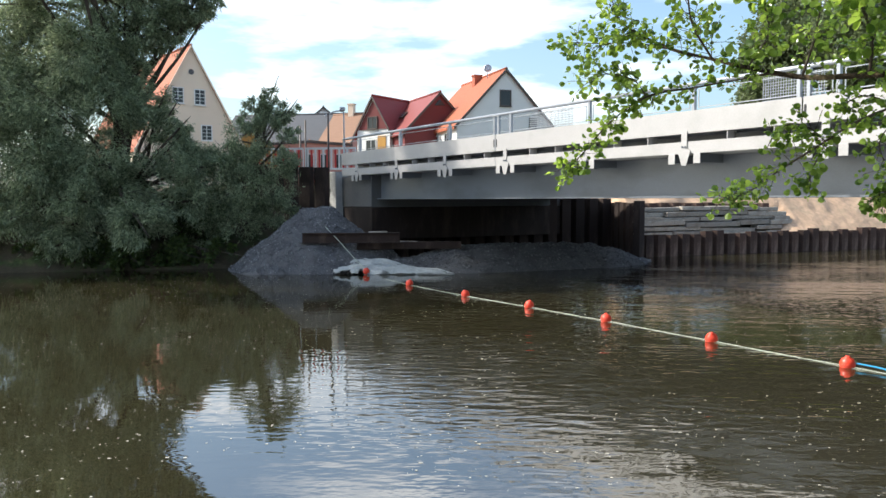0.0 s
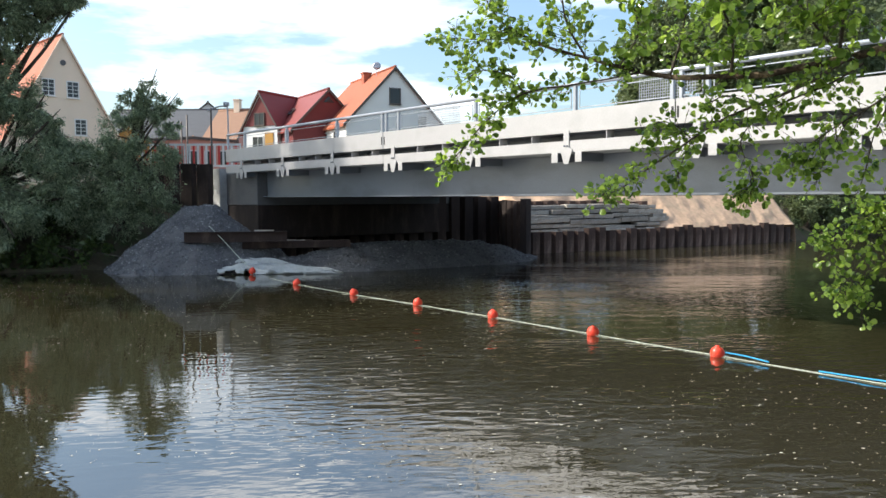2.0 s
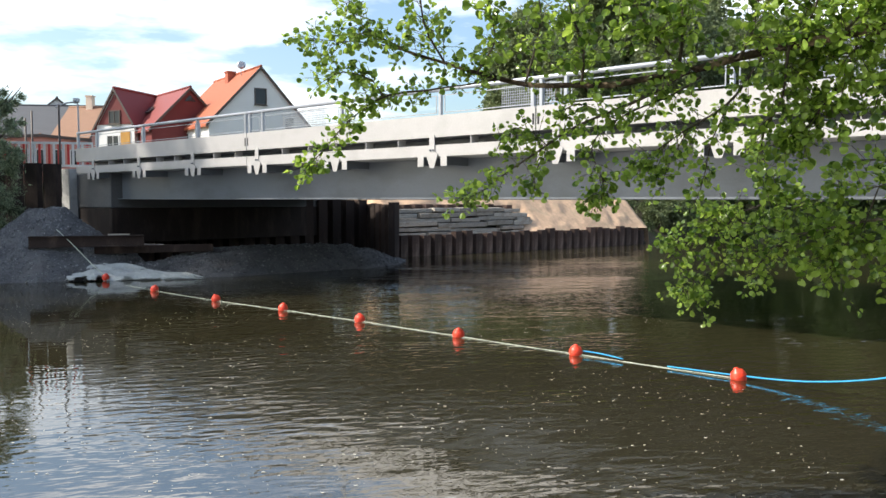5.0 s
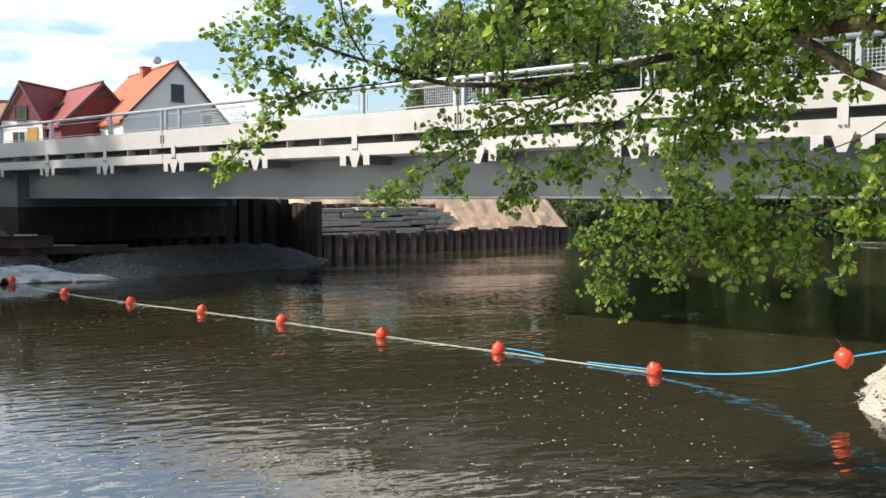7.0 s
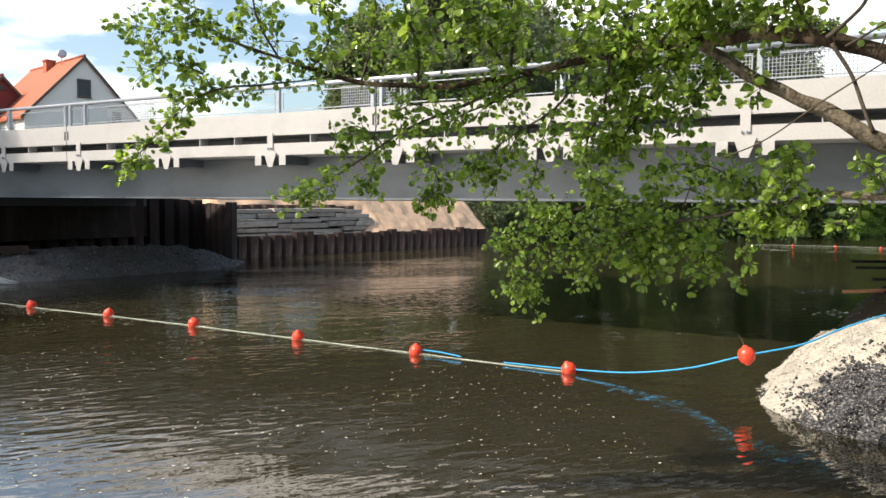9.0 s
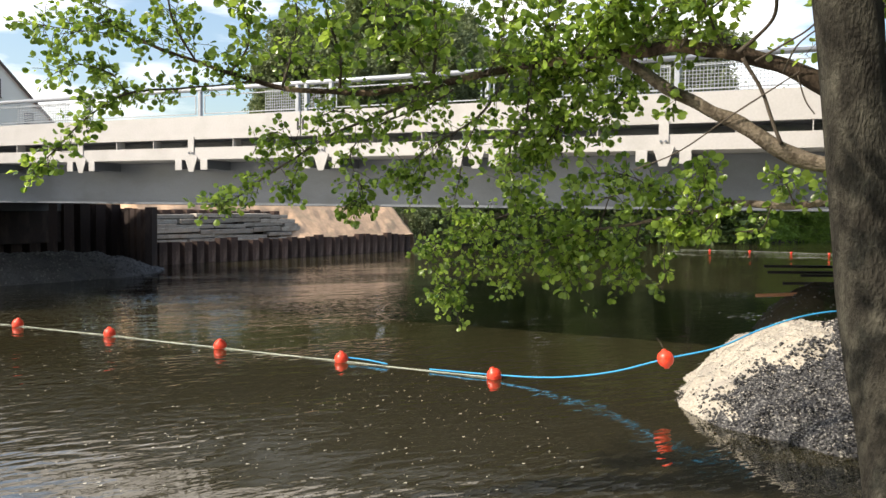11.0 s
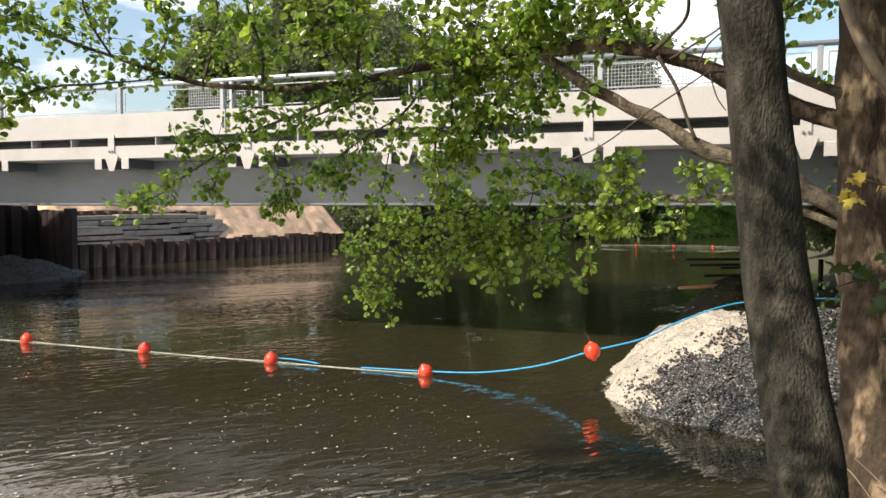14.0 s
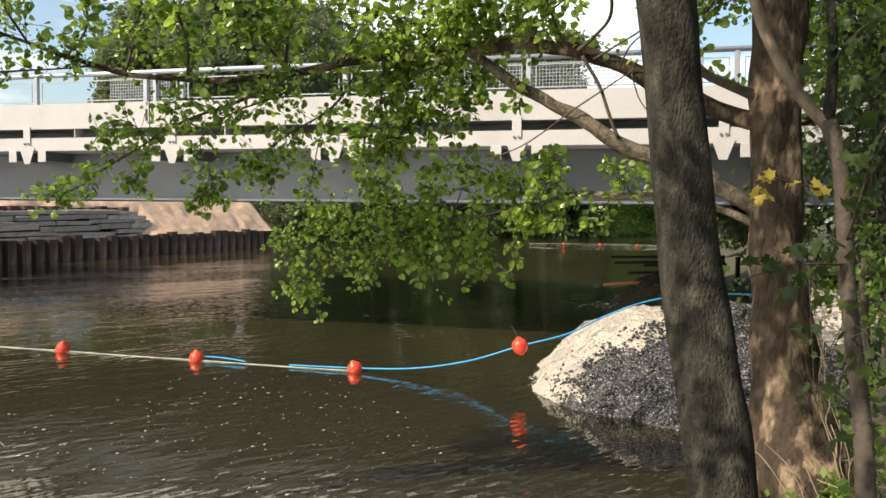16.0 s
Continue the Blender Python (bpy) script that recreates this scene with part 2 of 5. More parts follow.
# ---- mesh helpers ----
def mesh_of(name, bm, mat, smooth=False):
    me = bpy.data.meshes.new(name)
    bm.to_mesh(me)
    bm.free()
    me.materials.append(mat)
    if smooth:
        me.shade_smooth()
    return me


def part(name, bm, mat, parent, label="", smooth=False):
    """Links a bmesh as one mesh object under a thing or under a part."""
    ob = new(name, mesh_of(name, bm, mat, smooth))
    ob.parent = parent
    if label:
        tagged(ob, label)
    return ob


def thing(name, m, label, category, group="", kind=""):
    ob = new(name)
    ob.empty_display_size = 0.2
    ob.matrix_world = m
    return tagged(ob, label, category, group, kind)


def box(bm, x0, x1, y0, y1, z0, z1, bevel=0.0):
    vs = [bm.verts.new(p) for p in ((x0, y0, z0), (x1, y0, z0), (x1, y1, z0), (x0, y1, z0), (x0, y0, z1), (x1, y0, z1), (x1, y1, z1), (x0, y1, z1))]
    fs = [bm.faces.new([vs[i] for i in f]) for f in ((3, 2, 1, 0), (4, 5, 6, 7), (0, 1, 5, 4), (1, 2, 6, 5), (2, 3, 7, 6), (3, 0, 4, 7))]
    if bevel:
        es = list({e for f in fs for e in f.edges})
        bmesh.ops.bevel(bm, geom=es, offset=bevel, segments=1, affect="EDGES")
    return bm


def boxes(*dims, bevel=0.0):
    bm = bmesh.new()
    for d in dims:
        box(bm, *d, bevel=bevel)
    return bm


def extrude_profile(bm, outline, axis_from, axis_to, flat="y"):
    """A solid from an outline in x and z, pushed along y."""
    a = [bm.verts.new((x, axis_from, z)) for x, z in outline]
    b = [bm.verts.new((x, axis_to, z)) for x, z in outline]
    n = len(outline)
    bm.faces.new(a)
    bm.faces.new(b[::-1])
    for i in range(n):
        j = (i + 1) % n
        bm.faces.new((a[j], a[i], b[i], b[j]))
    bmesh.ops.recalc_face_normals(bm, faces=bm.faces)
    return bm


def smooth_line(pts, per=6):
    """Catmull-Rom through the points."""
    P = [Vector(p) for p in pts]
    P = [P[0] * 2 - P[1]] + P + [P[-1] * 2 - P[-2]]
    out = []
    for i in range(1, len(P) - 2):
        for k in range(per):
            t = k / per
            a, b, c, d = P[i - 1:i + 3]
            out.append(0.5 * (2 * b + (c - a) * t + (2 * a - 5 * b + 4 * c - d) * t * t + (3 * b - a - 3 * c + d) * t ** 3))
    out.append(P[-2])
    return out


def tube(bm, pts, radii, seg=8, rough=0.0, rng=None):
    """A tapering tube along the points, with closed ends."""
    pts = [Vector(p) for p in pts]
    if not hasattr(radii, "__len__"):
        radii = [radii] * len(pts)
    rings = []
    side = None
    for i, p in enumerate(pts):
        d = (pts[min(i + 1, len(pts) - 1)] - pts[max(i - 1, 0)]).normalized()
        if side is None:
            side = d.orthogonal().normalized()
        side = (side - d * side.dot(d)).normalized()
        up = d.cross(side)
        ring = []
        for k in range(seg):
            a = 2 * math.pi * k / seg
            r = radii[i] * (1 + (rough * noise.noise(p * 3.1 + Vector((math.cos(a), math.sin(a), 0)) * 1.7) if rough else 0))
            ring.append(bm.verts.new(p + (side * math.cos(a) + up * math.sin(a)) * r))
        rings.append(ring)
    for a, b in zip(rings, rings[1:]):
        for k in range(seg):
            bm.faces.new((a[k], a[(k + 1) % seg], b[(k + 1) % seg], b[k]))
    bm.faces.new(rings[0][::-1])
    bm.faces.new(rings[-1])
    return bm


LEAF_ROUND = (np.array([(0, -.25, .02), (0, .06, 0), (-.30, .20, .10), (-.46, .55, .17), (-.30, .88, .06), (-.05, .93, -.07), (.08, .95, -.07), (.34, .84, .02), (.45, .52, .15), (.27, .18, .12), (0, .55, -.04), (.03, -.25, .02)]),
              np.array([(0, 11, 1), (1, 10, 2), (2, 10, 3), (3, 10, 4), (4, 10, 5), (5, 10, 6), (6, 10, 7), (7, 10, 8), (8, 10, 9), (9, 10, 1)]))
LEAF_LOBED = (np.array([(0, 0, 0), (-.20, .12, .06), (-.50, .22, .10), (-.34, .42, .05), (-.46, .74, .02), (-.18, .68, .03), (0, 1, -.14), (.20, .70, .03), (.48, .70, .0), (.32, .40, .07), (.50, .20, .12), (.18, .10, .05), (0, .4, -.05)]),
              np.array([(a, 12, a + 1) for a in range(11)] + [(11, 12, 0)]))
LEAF_NARROW = (np.array([(0, 0, 0), (-.14, .45, .03), (0, 1, -.05), (.14, .45, .03)]), np.array([(0, 2, 1), (0, 3, 2)]))
LEAF_OVAL = (np.array([(0, 0, 0), (-.32, .45, .05), (0, 1, -.05), (.32, .45, .05)]), np.array([(0, 2, 1), (0, 3, 2)]))


def leaf_mesh(name, P, A, size, mat, shape, rng, droop=0.0, face_up=0.9):
    """One mesh of separate leaves: at P, pointing along A."""
    N = len(P)
    A = A / np.maximum(np.linalg.norm(A, axis=1, keepdims=True), 1e-6)
    A = A + np.array((0, 0, -droop))
    A /= np.maximum(np.linalg.norm(A, axis=1, keepdims=True), 1e-6)
    R = rng.normal(size=(N, 3))
    R[:, 2] += face_up
    B = np.cross(A, R)
    B /= np.maximum(np.linalg.norm(B, axis=1, keepdims=True), 1e-6)
    C = np.cross(B, A)
    tv, tf = shape
    s = np.asarray(size).reshape(-1, 1, 1)
    V = P[:, None, :] + s * (tv[None, :, 0:1] * B[:, None, :] + tv[None, :, 1:2] * A[:, None, :] + tv[None, :, 2:3] * C[:, None, :])
    V = V.reshape(-1, 3)
    Fc = (tf[None] + (np.arange(N) * len(tv))[:, None, None]).reshape(-1, 3)
    me = bpy.data.meshes.new(name)
    me.vertices.add(len(V))
    me.vertices.foreach_set("co", V.astype(np.float32).ravel())
    me.loops.add(len(Fc) * 3)
    me.loops.foreach_set("vertex_index", Fc.astype(np.int32).ravel())
    me.polygons.add(len(Fc))
    me.polygons.foreach_set("loop_start", np.arange(0, len(Fc) * 3, 3, dtype=np.int32))
    me.polygons.foreach_set("loop_total", np.full(len(Fc), 3, dtype=np.int32))
    me.update()
    me.validate()
    me.materials.append(mat)
    return me


def crown_points(rng, clumps, per, spread=1.0, hollow=0.55):
    """Leaves in uneven clumps: each clump (x, y, z, r) is split into smaller tufts that leave gaps."""
    P, A = [], []
    for x, y, z, r in clumps:
        n_tuft = max(6, int(26 * r ** 1.6))
        d = rng.normal(size=(n_tuft, 3))
        d /= np.linalg.norm(d, axis=1, keepdims=True)
        c = d * (hollow + (1 - hollow) * rng.random((n_tuft, 1))) * r
        c[:, 2] *= 0.85
        k = max(4, int(per * r * r / n_tuft))
        for q, dd in zip(c, d):
            rr = r * rng.uniform(0.16, 0.34) * spread
            o = rng.normal(size=(k, 3)) * rr * 0.6
            P.append(np.array((x, y, z)) + q + o)
            A.append(dd * 0.7 + rng.normal(size=(k, 3)) * 0.6)
    return np.concatenate(P), np.concatenate(A)


# ---- ground and water ----
RIVER = [(-400, -80), (-60, -12), (-10, 0.8), (0, 1.6), (5.4, 1.6), (7.9, 2.6), (8.3, 6.0), (9.9, 6.9), (13.4, 8.0), (17, 9.4), (26, 13.6), (40, 20.5), (48, 24.5), (70, 30), (400, 120),
         (400, 140), (70, 38), (52, 35.5), (46, 38.5), (40, 41), (34, 43), (30, 43), (26, 39.6), (22.4, 37.0), (7.7, 30.9), (7.2, 31.2), (6.6, 32.5), (-3.4, 28.8), (-4.6, 26.8), (-7, 26.5), (-14, 25.0), (-60, 16), (-400, -30)]


def river_distance(X, Y):
    """Metres from the shoreline: negative over the water."""
    P = np.stack([X.ravel(), Y.ravel()], 1)
    best = np.full(len(P), 1e9)
    inside = np.zeros(len(P), bool)
    for (ax, ay), (bx, by) in zip(RIVER, RIVER[1:] + RIVER[:1]):
        a, d = np.array((ax, ay)), np.array((bx - ax, by - ay))
        t = np.clip(((P - a) @ d) / (d @ d), 0, 1)
        best = np.minimum(best, np.linalg.norm(P - a - t[:, None] * d, axis=1))
        cross = (ay > P[:, 1]) != (by > P[:, 1])
        with np.errstate(divide="ignore", invalid="ignore"):
            hit = P[:, 0] < (bx - ax) * (P[:, 1] - ay) / ((by - ay) if by != ay else 1e-9) + ax
        inside ^= cross & hit
    return np.where(inside, -best, best).reshape(X.shape)


def ground():
    t = np.linspace(-1, 1, 231)
    ax = 16 + 42 * t + 2400 * np.sign(t) * np.abs(t) ** 7
    ay = 20 + 42 * t + 2400 * np.sign(t) * np.abs(t) ** 7
    X, Y = np.meshgrid(ax, ay, indexing="ij")
    D = river_distance(X, Y)
    far = np.clip((Y - 0.55 * X - 11) / 6, 0, 1)
    top = 0.75 + 2.0 * far + 0.02 * np.clip(D, 0, 60)
    Z = np.where(D > 0, np.minimum(top, D * (0.30 + 0.55 * far)), np.maximum(-1.4, D * 0.45))
    bump = np.array([noise.noise((x * 0.5, y * 0.5, 0)) for x, y in zip(X.ravel(), Y.ravel())]).reshape(X.shape)
    Z = Z + 0.12 * bump * np.clip(D, 0, 1)
    n = len(t)
    verts = np.stack([X, Y, Z], 2).reshape(-1, 3).tolist()
    faces = [(i * n + j, (i + 1) * n + j, (i + 1) * n + j + 1, i * n + j + 1) for i in range(n - 1) for j in range(n - 1)]
    me = bpy.data.meshes.new("ground")
    me.from_pydata(verts, [], faces)
    me.materials.append(M_SOIL)
    me.shade_smooth()
    return tagged(new("ground", me), "brown and green earth river bank with sparse grass", "ground", kind="structure")


ground()
bm = bmesh.new()
wx = [(-420, -100), (420, -100), (420, 420), (-420, 420)]
bm.faces.new([bm.verts.new((x, y, 0)) for x, y in wx])
tagged(new("water", mesh_of("water", bm, M_WATER)), "dark brown calm river water with small ripples", "water", kind="structure")


# ---- bridge ----
BRIDGE = pose(-3.123, 27.3, 0, 0, 0, -58.48)
PITCH = 2.923
END = 34.0
bridge = thing("bridge", BRIDGE, "pale grey steel road bridge with railings over the river", "bridge")


def channel(x0, x1, z0, z1, depth, lip=0.025):
    """A beam of channel section: a face with a top and a bottom lip."""
    line = [(0, z0), (depth, z0), (depth, z0 + lip), (0.014, z0 + lip), (0.014, z1 - lip), (depth, z1 - lip), (depth, z1), (0, z1)]
    bm = bmesh.new()
    a = [bm.verts.new((x0, y, z)) for y, z in line]
    b = [bm.verts.new((x1, y, z)) for y, z in line]
    bm.faces.new(a)
    bm.faces.new(b[::-1])
    for i in range(8):
        bm.faces.new((a[i], a[(i + 1) % 8], b[(i + 1) % 8], b[i]))
    bmesh.ops.recalc_face_normals(bm, faces=bm.faces)
    return bm


# girder: web, flanges, stiffeners
for y, x0 in ((0.72, 0.45), (3.2, 0.45), (5.7, 0.45), (8.2, 0.45)):
    web = part("girder", boxes((x0, END, y, y + 0.025, 2.36, 3.16)), M_GIRDER, bridge, "blue-grey painted plate girder")
    part("flange", boxes((x0, END, y - 0.16, y + 0.19, 2.325, 2.36)), M_GIRDER, web)
part("deck", boxes((-1.25, END, 0.14, 9.0, 3.17, 3.36)), M_CONCRETE, bridge, "concrete deck slab")
part("roadway", boxes((-1.25, END, 1.2, 7.8, 3.364, 3.42)), M_TARMAC, bridge)
cuts = [-1.25, 8.32, 17.1, 25.9, END]
for a, b in zip(cuts, cuts[1:]):
    part("fascia_panel", channel(a + 0.015, b - 0.015, 3.555, 3.985, 0.13), M_STEEL, bridge)
    part("lower_beam", channel(a + 0.01, b - 0.01, 3.175, 3.40, 0.13), M_STEEL, bridge)
for a in cuts[1:-1]:
    for o in (-0.075, 0.035):
        part("joint_slot", boxes((a + o, a + o + 0.04, -0.006, 0.004, 3.66, 3.86)), M_DARK, bridge, "dark oblong slot")
# unseen plate, added to keep light out of the slot below
part("slot_cover", boxes((-1.2, END, 0.135, 1.15, 3.556, 3.59)), M_GIRDER, bridge, "unseen grey steel cover plate that darkens the slot")
part("back_plate", boxes((-1.2, END, 0.62, 0.64, 3.364, 3.554)), M_GIRDER, bridge)


def v_plate():
    bm = bmesh.new()
    return extrude_profile(bm, [(-0.07, 3.60), (0.07, 3.60), (0.07, 3.27), (0.155, 3.22), (0.055, 2.945), (-0.055, 2.945), (-0.155, 3.22), (-0.07, 3.27)], -0.022, -0.003)


plate_me = mesh_of("bracket_plate", v_plate(), M_STEEL)
tab_me = mesh_of("bracket_tab", boxes((-0.085, 0.085, -0.02, 0.0, 2.975, 3.174), bevel=0.006), M_STEEL)
bolt_bm = bmesh.new()
bmesh.ops.create_cone(bolt_bm, cap_ends=True, segments=6, radius1=0.020, radius2=0.020, depth=0.03, matrix=pose(0, -0.03, 0, 90))
bolt_me = mesh_of("bolt", bolt_bm, M_GIRDER)
fin_me = mesh_of("web_fin", boxes((-0.008, 0.008, 0.015, 0.24, 3.402, 3.553)), M_STEEL)
post_me = mesh_of("railing_post", boxes((-0.035, 0.035, 0.03, 0.10, 3.985, 4.46), bevel=0.006), M_RAIL)
cons_me = mesh_of("cantilever", extrude_profile(bmesh.new(), [(-0.02, 3.165), (0.02, 3.165), (0.02, 3.0), (-0.02, 3.0)], 0.02, 0.72), M_GIRDER)


def shared(name, me, parent, x=0, y=0, z=0):
    ob = new(name, me)
    ob.parent = parent
    ob.location = (x, y, z)
    return ob


k = 0
while k * PITCH < END - 0.5:
    s = k * PITCH
    pl = shared("bracket_plate", plate_me, bridge, s)
    for dx in (-0.035, 0.035):
        shared("bolt", bolt_me, pl, dx, 0.0, 3.30)
    for dx in (-0.31, 0.31):
        shared("bracket_tab", tab_me, bridge, s + dx)
        shared("cantilever", cons_me, bridge, s + dx)
    for i in (1, 2):
        shared("web_fin", fin_me, bridge, s + i * PITCH / 3)
    shared("railing_post", post_me, bridge, s + 0.16)
    k += 1
for a in cuts:
    shared("railing_post", post_me, bridge, min(a + 0.08, END - 0.1))
    if a > 0:
        shared("railing_post", post_me, bridge, a - 0.10)
rail = bmesh.new()
tube(rail, [(-1.22, 0.065, 4.49), (END, 0.065, 4.49)], 0.042, 10)
part("handrail", rail, M_RAIL, bridge, "round galvanised handrail", smooth=True)
for y in (0.065,):
    k = 0
    stops = sorted([i * PITCH + 0.16 for i in range(12)] + [c for c in cuts])
    for a, b in zip(stops, stops[1:]):
        if b - a < 0.35 or b > END:
            continue
        a2, b2 = a + 0.10, b - 0.10
        part("railing_frame", boxes((a2, b2, 0.055, 0.071, 4.366, 4.382), (a2, b2, 0.055, 0.071, 4.03, 4.046),
                                    (a2, a2 + 0.016, 0.055, 0.071, 4.046, 4.366), (b2 - 0.016, b2, 0.055, 0.071, 4.046, 4.366)), M_RAIL, bridge)

# far parapet and railing, with wire mesh in some bays
part("fascia_panel", channel(-1.2, END, 3.36, 3.75, 0.1), M_STEEL, bridge).location.y = 8.95
far_rail = bmesh.new()
tube(far_rail, [(-1.2, 8.9, 4.49), (END, 8.9, 4.49)], 0.04, 8)
part("handrail", far_rail, M_RAIL, bridge, smooth=True)
for i in range(12):
    shared("railing_post", post_me, bridge, i * PITCH + 0.2, 8.85, 0.0)


def wire_mesh(w, h, step=0.05):
    bm = bmesh.new()
    x = 0
    while x <= w:
        box(bm, x - 0.004, x + 0.004, -0.004, 0.004, 0, h)
        x += step
    z = 0
    while z <= h:
        box(bm, 0, w, -0.004, 0.004, z - 0.004, z + 0.004)
        z += step
    return bm


for s0, w in ((9.7, 1.6), (16.28, 1.2), (21.3, 1.15), (22.55, 0.9), (23.5, 1.35)):
    g = part("mesh_panel", wire_mesh(w, 0.42), M_RAIL, bridge, "galvanised wire mesh infill")
    g.location = (s0, 0.085, 4.0)

# abutments
ab = thing("bridge_abutment", BRIDGE, "light grey concrete abutment block under the bridge end", "abutment")
# concrete with the wing wall's shade put into its colour
M_DARKCONCRETE = material("shaded_concrete", (0.115, 0.118, 0.122), 0.85, vary=0.25, scale=1.5, bump=0.25, second=(0.11, 0.11, 0.11))
part("pillar", boxes((-2.85, -2.02, 0.1, 1.2, 1.2, 3.36), bevel=0.02), M_CONCRETE, ab)
part("wing_wall", boxes((-2.00, 0.42, 0.35, 8.9, 2.05, 3.165), bevel=0.02), M_DARKCONCRETE, ab, "concrete wing wall with shade in its dark colour")
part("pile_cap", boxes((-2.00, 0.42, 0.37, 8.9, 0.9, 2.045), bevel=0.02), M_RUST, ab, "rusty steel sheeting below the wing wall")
ab2 = thing("bridge_abutment", BRIDGE, "grey concrete abutment on the wooded bank", "abutment")
part("wing_wall", boxes((30.5, 34.5, 0.1, 8.9, -0.5, 2.32), bevel=0.02), M_CONCRETE, ab2)


# ---- sheet piles, slabs, sand ----
def u_pile(z0, z1, width=0.6, depth=0.19, thick=0.014):
    """One steel sheet pile of trapezoid section."""
    w = width / 2
    front = [(-w, 0), (-w * 0.62, -depth), (w * 0.62, -depth), (w, 0)]
    line = front + [(x, y + thick) for x, y in front[::-1]]
    bm = bmesh.new()
    a = [bm.verts.new((x, y, z0)) for x, y in line]
    b = [bm.verts.new((x, y, z1)) for x, y in line]
    n = len(line)
    for i in range(n):
        j = (i + 1) % n
        bm.faces.new((a[i], a[j], b[j], b[i]))
    for i in range(3):
        bm.faces.new((b[i], b[i + 1], b[n - 2 - i], b[n - 1 - i]))
    bmesh.ops.recalc_face_normals(bm, faces=bm.faces)
    return bm


# lighter rust for piles in the open, without the painted shade
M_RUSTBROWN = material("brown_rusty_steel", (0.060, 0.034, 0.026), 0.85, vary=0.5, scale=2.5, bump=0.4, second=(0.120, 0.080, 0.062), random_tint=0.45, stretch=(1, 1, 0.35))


def pile_row(start, end, z0, z1, label, width=0.6, ragged=0.06, depth=0.19, seed=1, mat=None):
    rng = random.Random(seed)
    d = Vector((end[0] - start[0], end[1] - start[1], 0))
    n = max(1, round(d.length / width))
    root = thing("sheet_pile_wall", pose(start[0], start[1], 0, 0, 0, math.degrees(math.atan2(d.y, d.x))), label, "retaining wall")
    mes = [mesh_of("sheet_pile", u_pile(z0, z1 + rng.uniform(-ragged, ragged), d.length / n * 0.985, depth), mat or M_RUST) for _ in range(5)]
    for i in range(n):
        shared("sheet_pile", mes[rng.randrange(5)], root, (i + 0.5) * d.length / n, rng.uniform(-0.02, 0.02), 0)
    return root


W0, WD, WN = Vector((7.75, 30.95, 0)), Vector((0.925, 0.38, 0)), Vector((-0.38, 0.925, 0))
wall_end = W0 + WD * 15.9
pile_row(W0, wall_end, -1.2, 0.93, "low rusty brown sheet pile wall along the far bank", ragged=0.10, mat=M_RUSTBROWN)
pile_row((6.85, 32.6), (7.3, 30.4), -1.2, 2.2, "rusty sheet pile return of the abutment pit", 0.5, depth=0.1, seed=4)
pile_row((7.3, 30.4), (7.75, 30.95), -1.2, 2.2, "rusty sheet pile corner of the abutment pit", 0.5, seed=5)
pile_row((-3.2, 28.9), (6.85, 32.6), -1.0, 2.31, "tall rusty sheet pile wall under the bridge, darkened for shade", 0.62, 0.02, depth=0.3, seed=2)
pile_row(W0 + WN * 1.5, W0 + WD * 8.0 + WN * 1.5, 0.5, 2.12, "row of rusty sheet pile tops behind stacked slabs", 0.62, 0.09, seed=3, mat=M_RUSTBROWN)
pile_row((-7.2, 29.4), (-4.25, 28.45), 1.0, 3.5, "dark brown sheet pile screen beside the bridge end", 0.6, 0.02, depth=0.12, seed=6)
pile_row(wall_end, wall_end + WD * 0.5, -1, 0.7, "short end pile at the wall", 0.5, seed=8)

slabs = thing("slab_stack", Matrix.Translation(W0 + WN * 0.62) @ pose(0, 0, 0, 0, 0, math.degrees(math.atan2(WD.y, WD.x))),
              "stacked weathered grey concrete slabs behind the sheet piles", "slab stack")
rng = random.Random(11)
z = 0.72
for row in range(6):
    h = rng.uniform(0.19, 0.24)
    x = -0.1 + rng.uniform(0, 0.3)
    stop = 8.3 - 0.22 * abs(row - 3) + rng.uniform(-0.3, 0.3)
    while x < stop:
        L = min(rng.uniform(1.2, 3.0), stop + 0.3 - x)
        tilt = rng.uniform(-1.1, 1.1)
        sl = part("slab", boxes((0, L - 0.03, 0, 0.45, 0, h - 0.025), bevel=0.02), M_SLAB, slabs)
        sl.matrix_basis = pose(x, rng.uniform(-0.10, 0.10) + 0.05 * row, z + 0.012 + 0.035 * math.sin(x * 0.9 + row), rng.uniform(-3, 3), tilt, rng.uniform(-1.5, 1.5))
        x += L
    z += h


def sand_bank():
    n, m = 100, 40
    verts = []
    for i in range(n):
        s = 0.35 + 16.75 * i / (n - 1)
        for j in range(m):
            o = 0.06 + 8.0 * (j / (m - 1)) ** 1.5
            lay = min(1, max(0, (s - 7.6) / 1.2))
            stacked = 0.75 if o < 1.45 else min(2.62, 1.9 + 0.8 * (o - 1.45))
            slope = min(2.75, 0.80 + 0.92 * o)
            z = stacked * (1 - lay) + slope * lay
            p = W0 + WD * s + WN * o
            edge = min(1, j / 4)
            z += edge * (0.16 * noise.noise((p.x * 0.9, p.y * 0.9, 1)) + 0.10 * noise.noise((p.x * 2.6, p.y * 2.6, 4)) + 0.04 * noise.noise((p.x * 7, p.y * 7, 2)))
            if i in (0, n - 1):
                z = 0.0
            verts.append((p.x, p.y, z))
    faces = [(i * m + j, (i + 1) * m + j, (i + 1) * m + j + 1, i * m + j + 1) for i in range(n - 1) for j in range(m - 1)]
    me = bpy.data.meshes.new("sand_bank")
    me.from_pydata(verts, [], faces)
    me.materials.append(M_SAND)
    me.shade_smooth()
    tagged(new("sand_bank", me), "bare tan sand slope above the sheet pile wall", "sand bank", kind="structure")


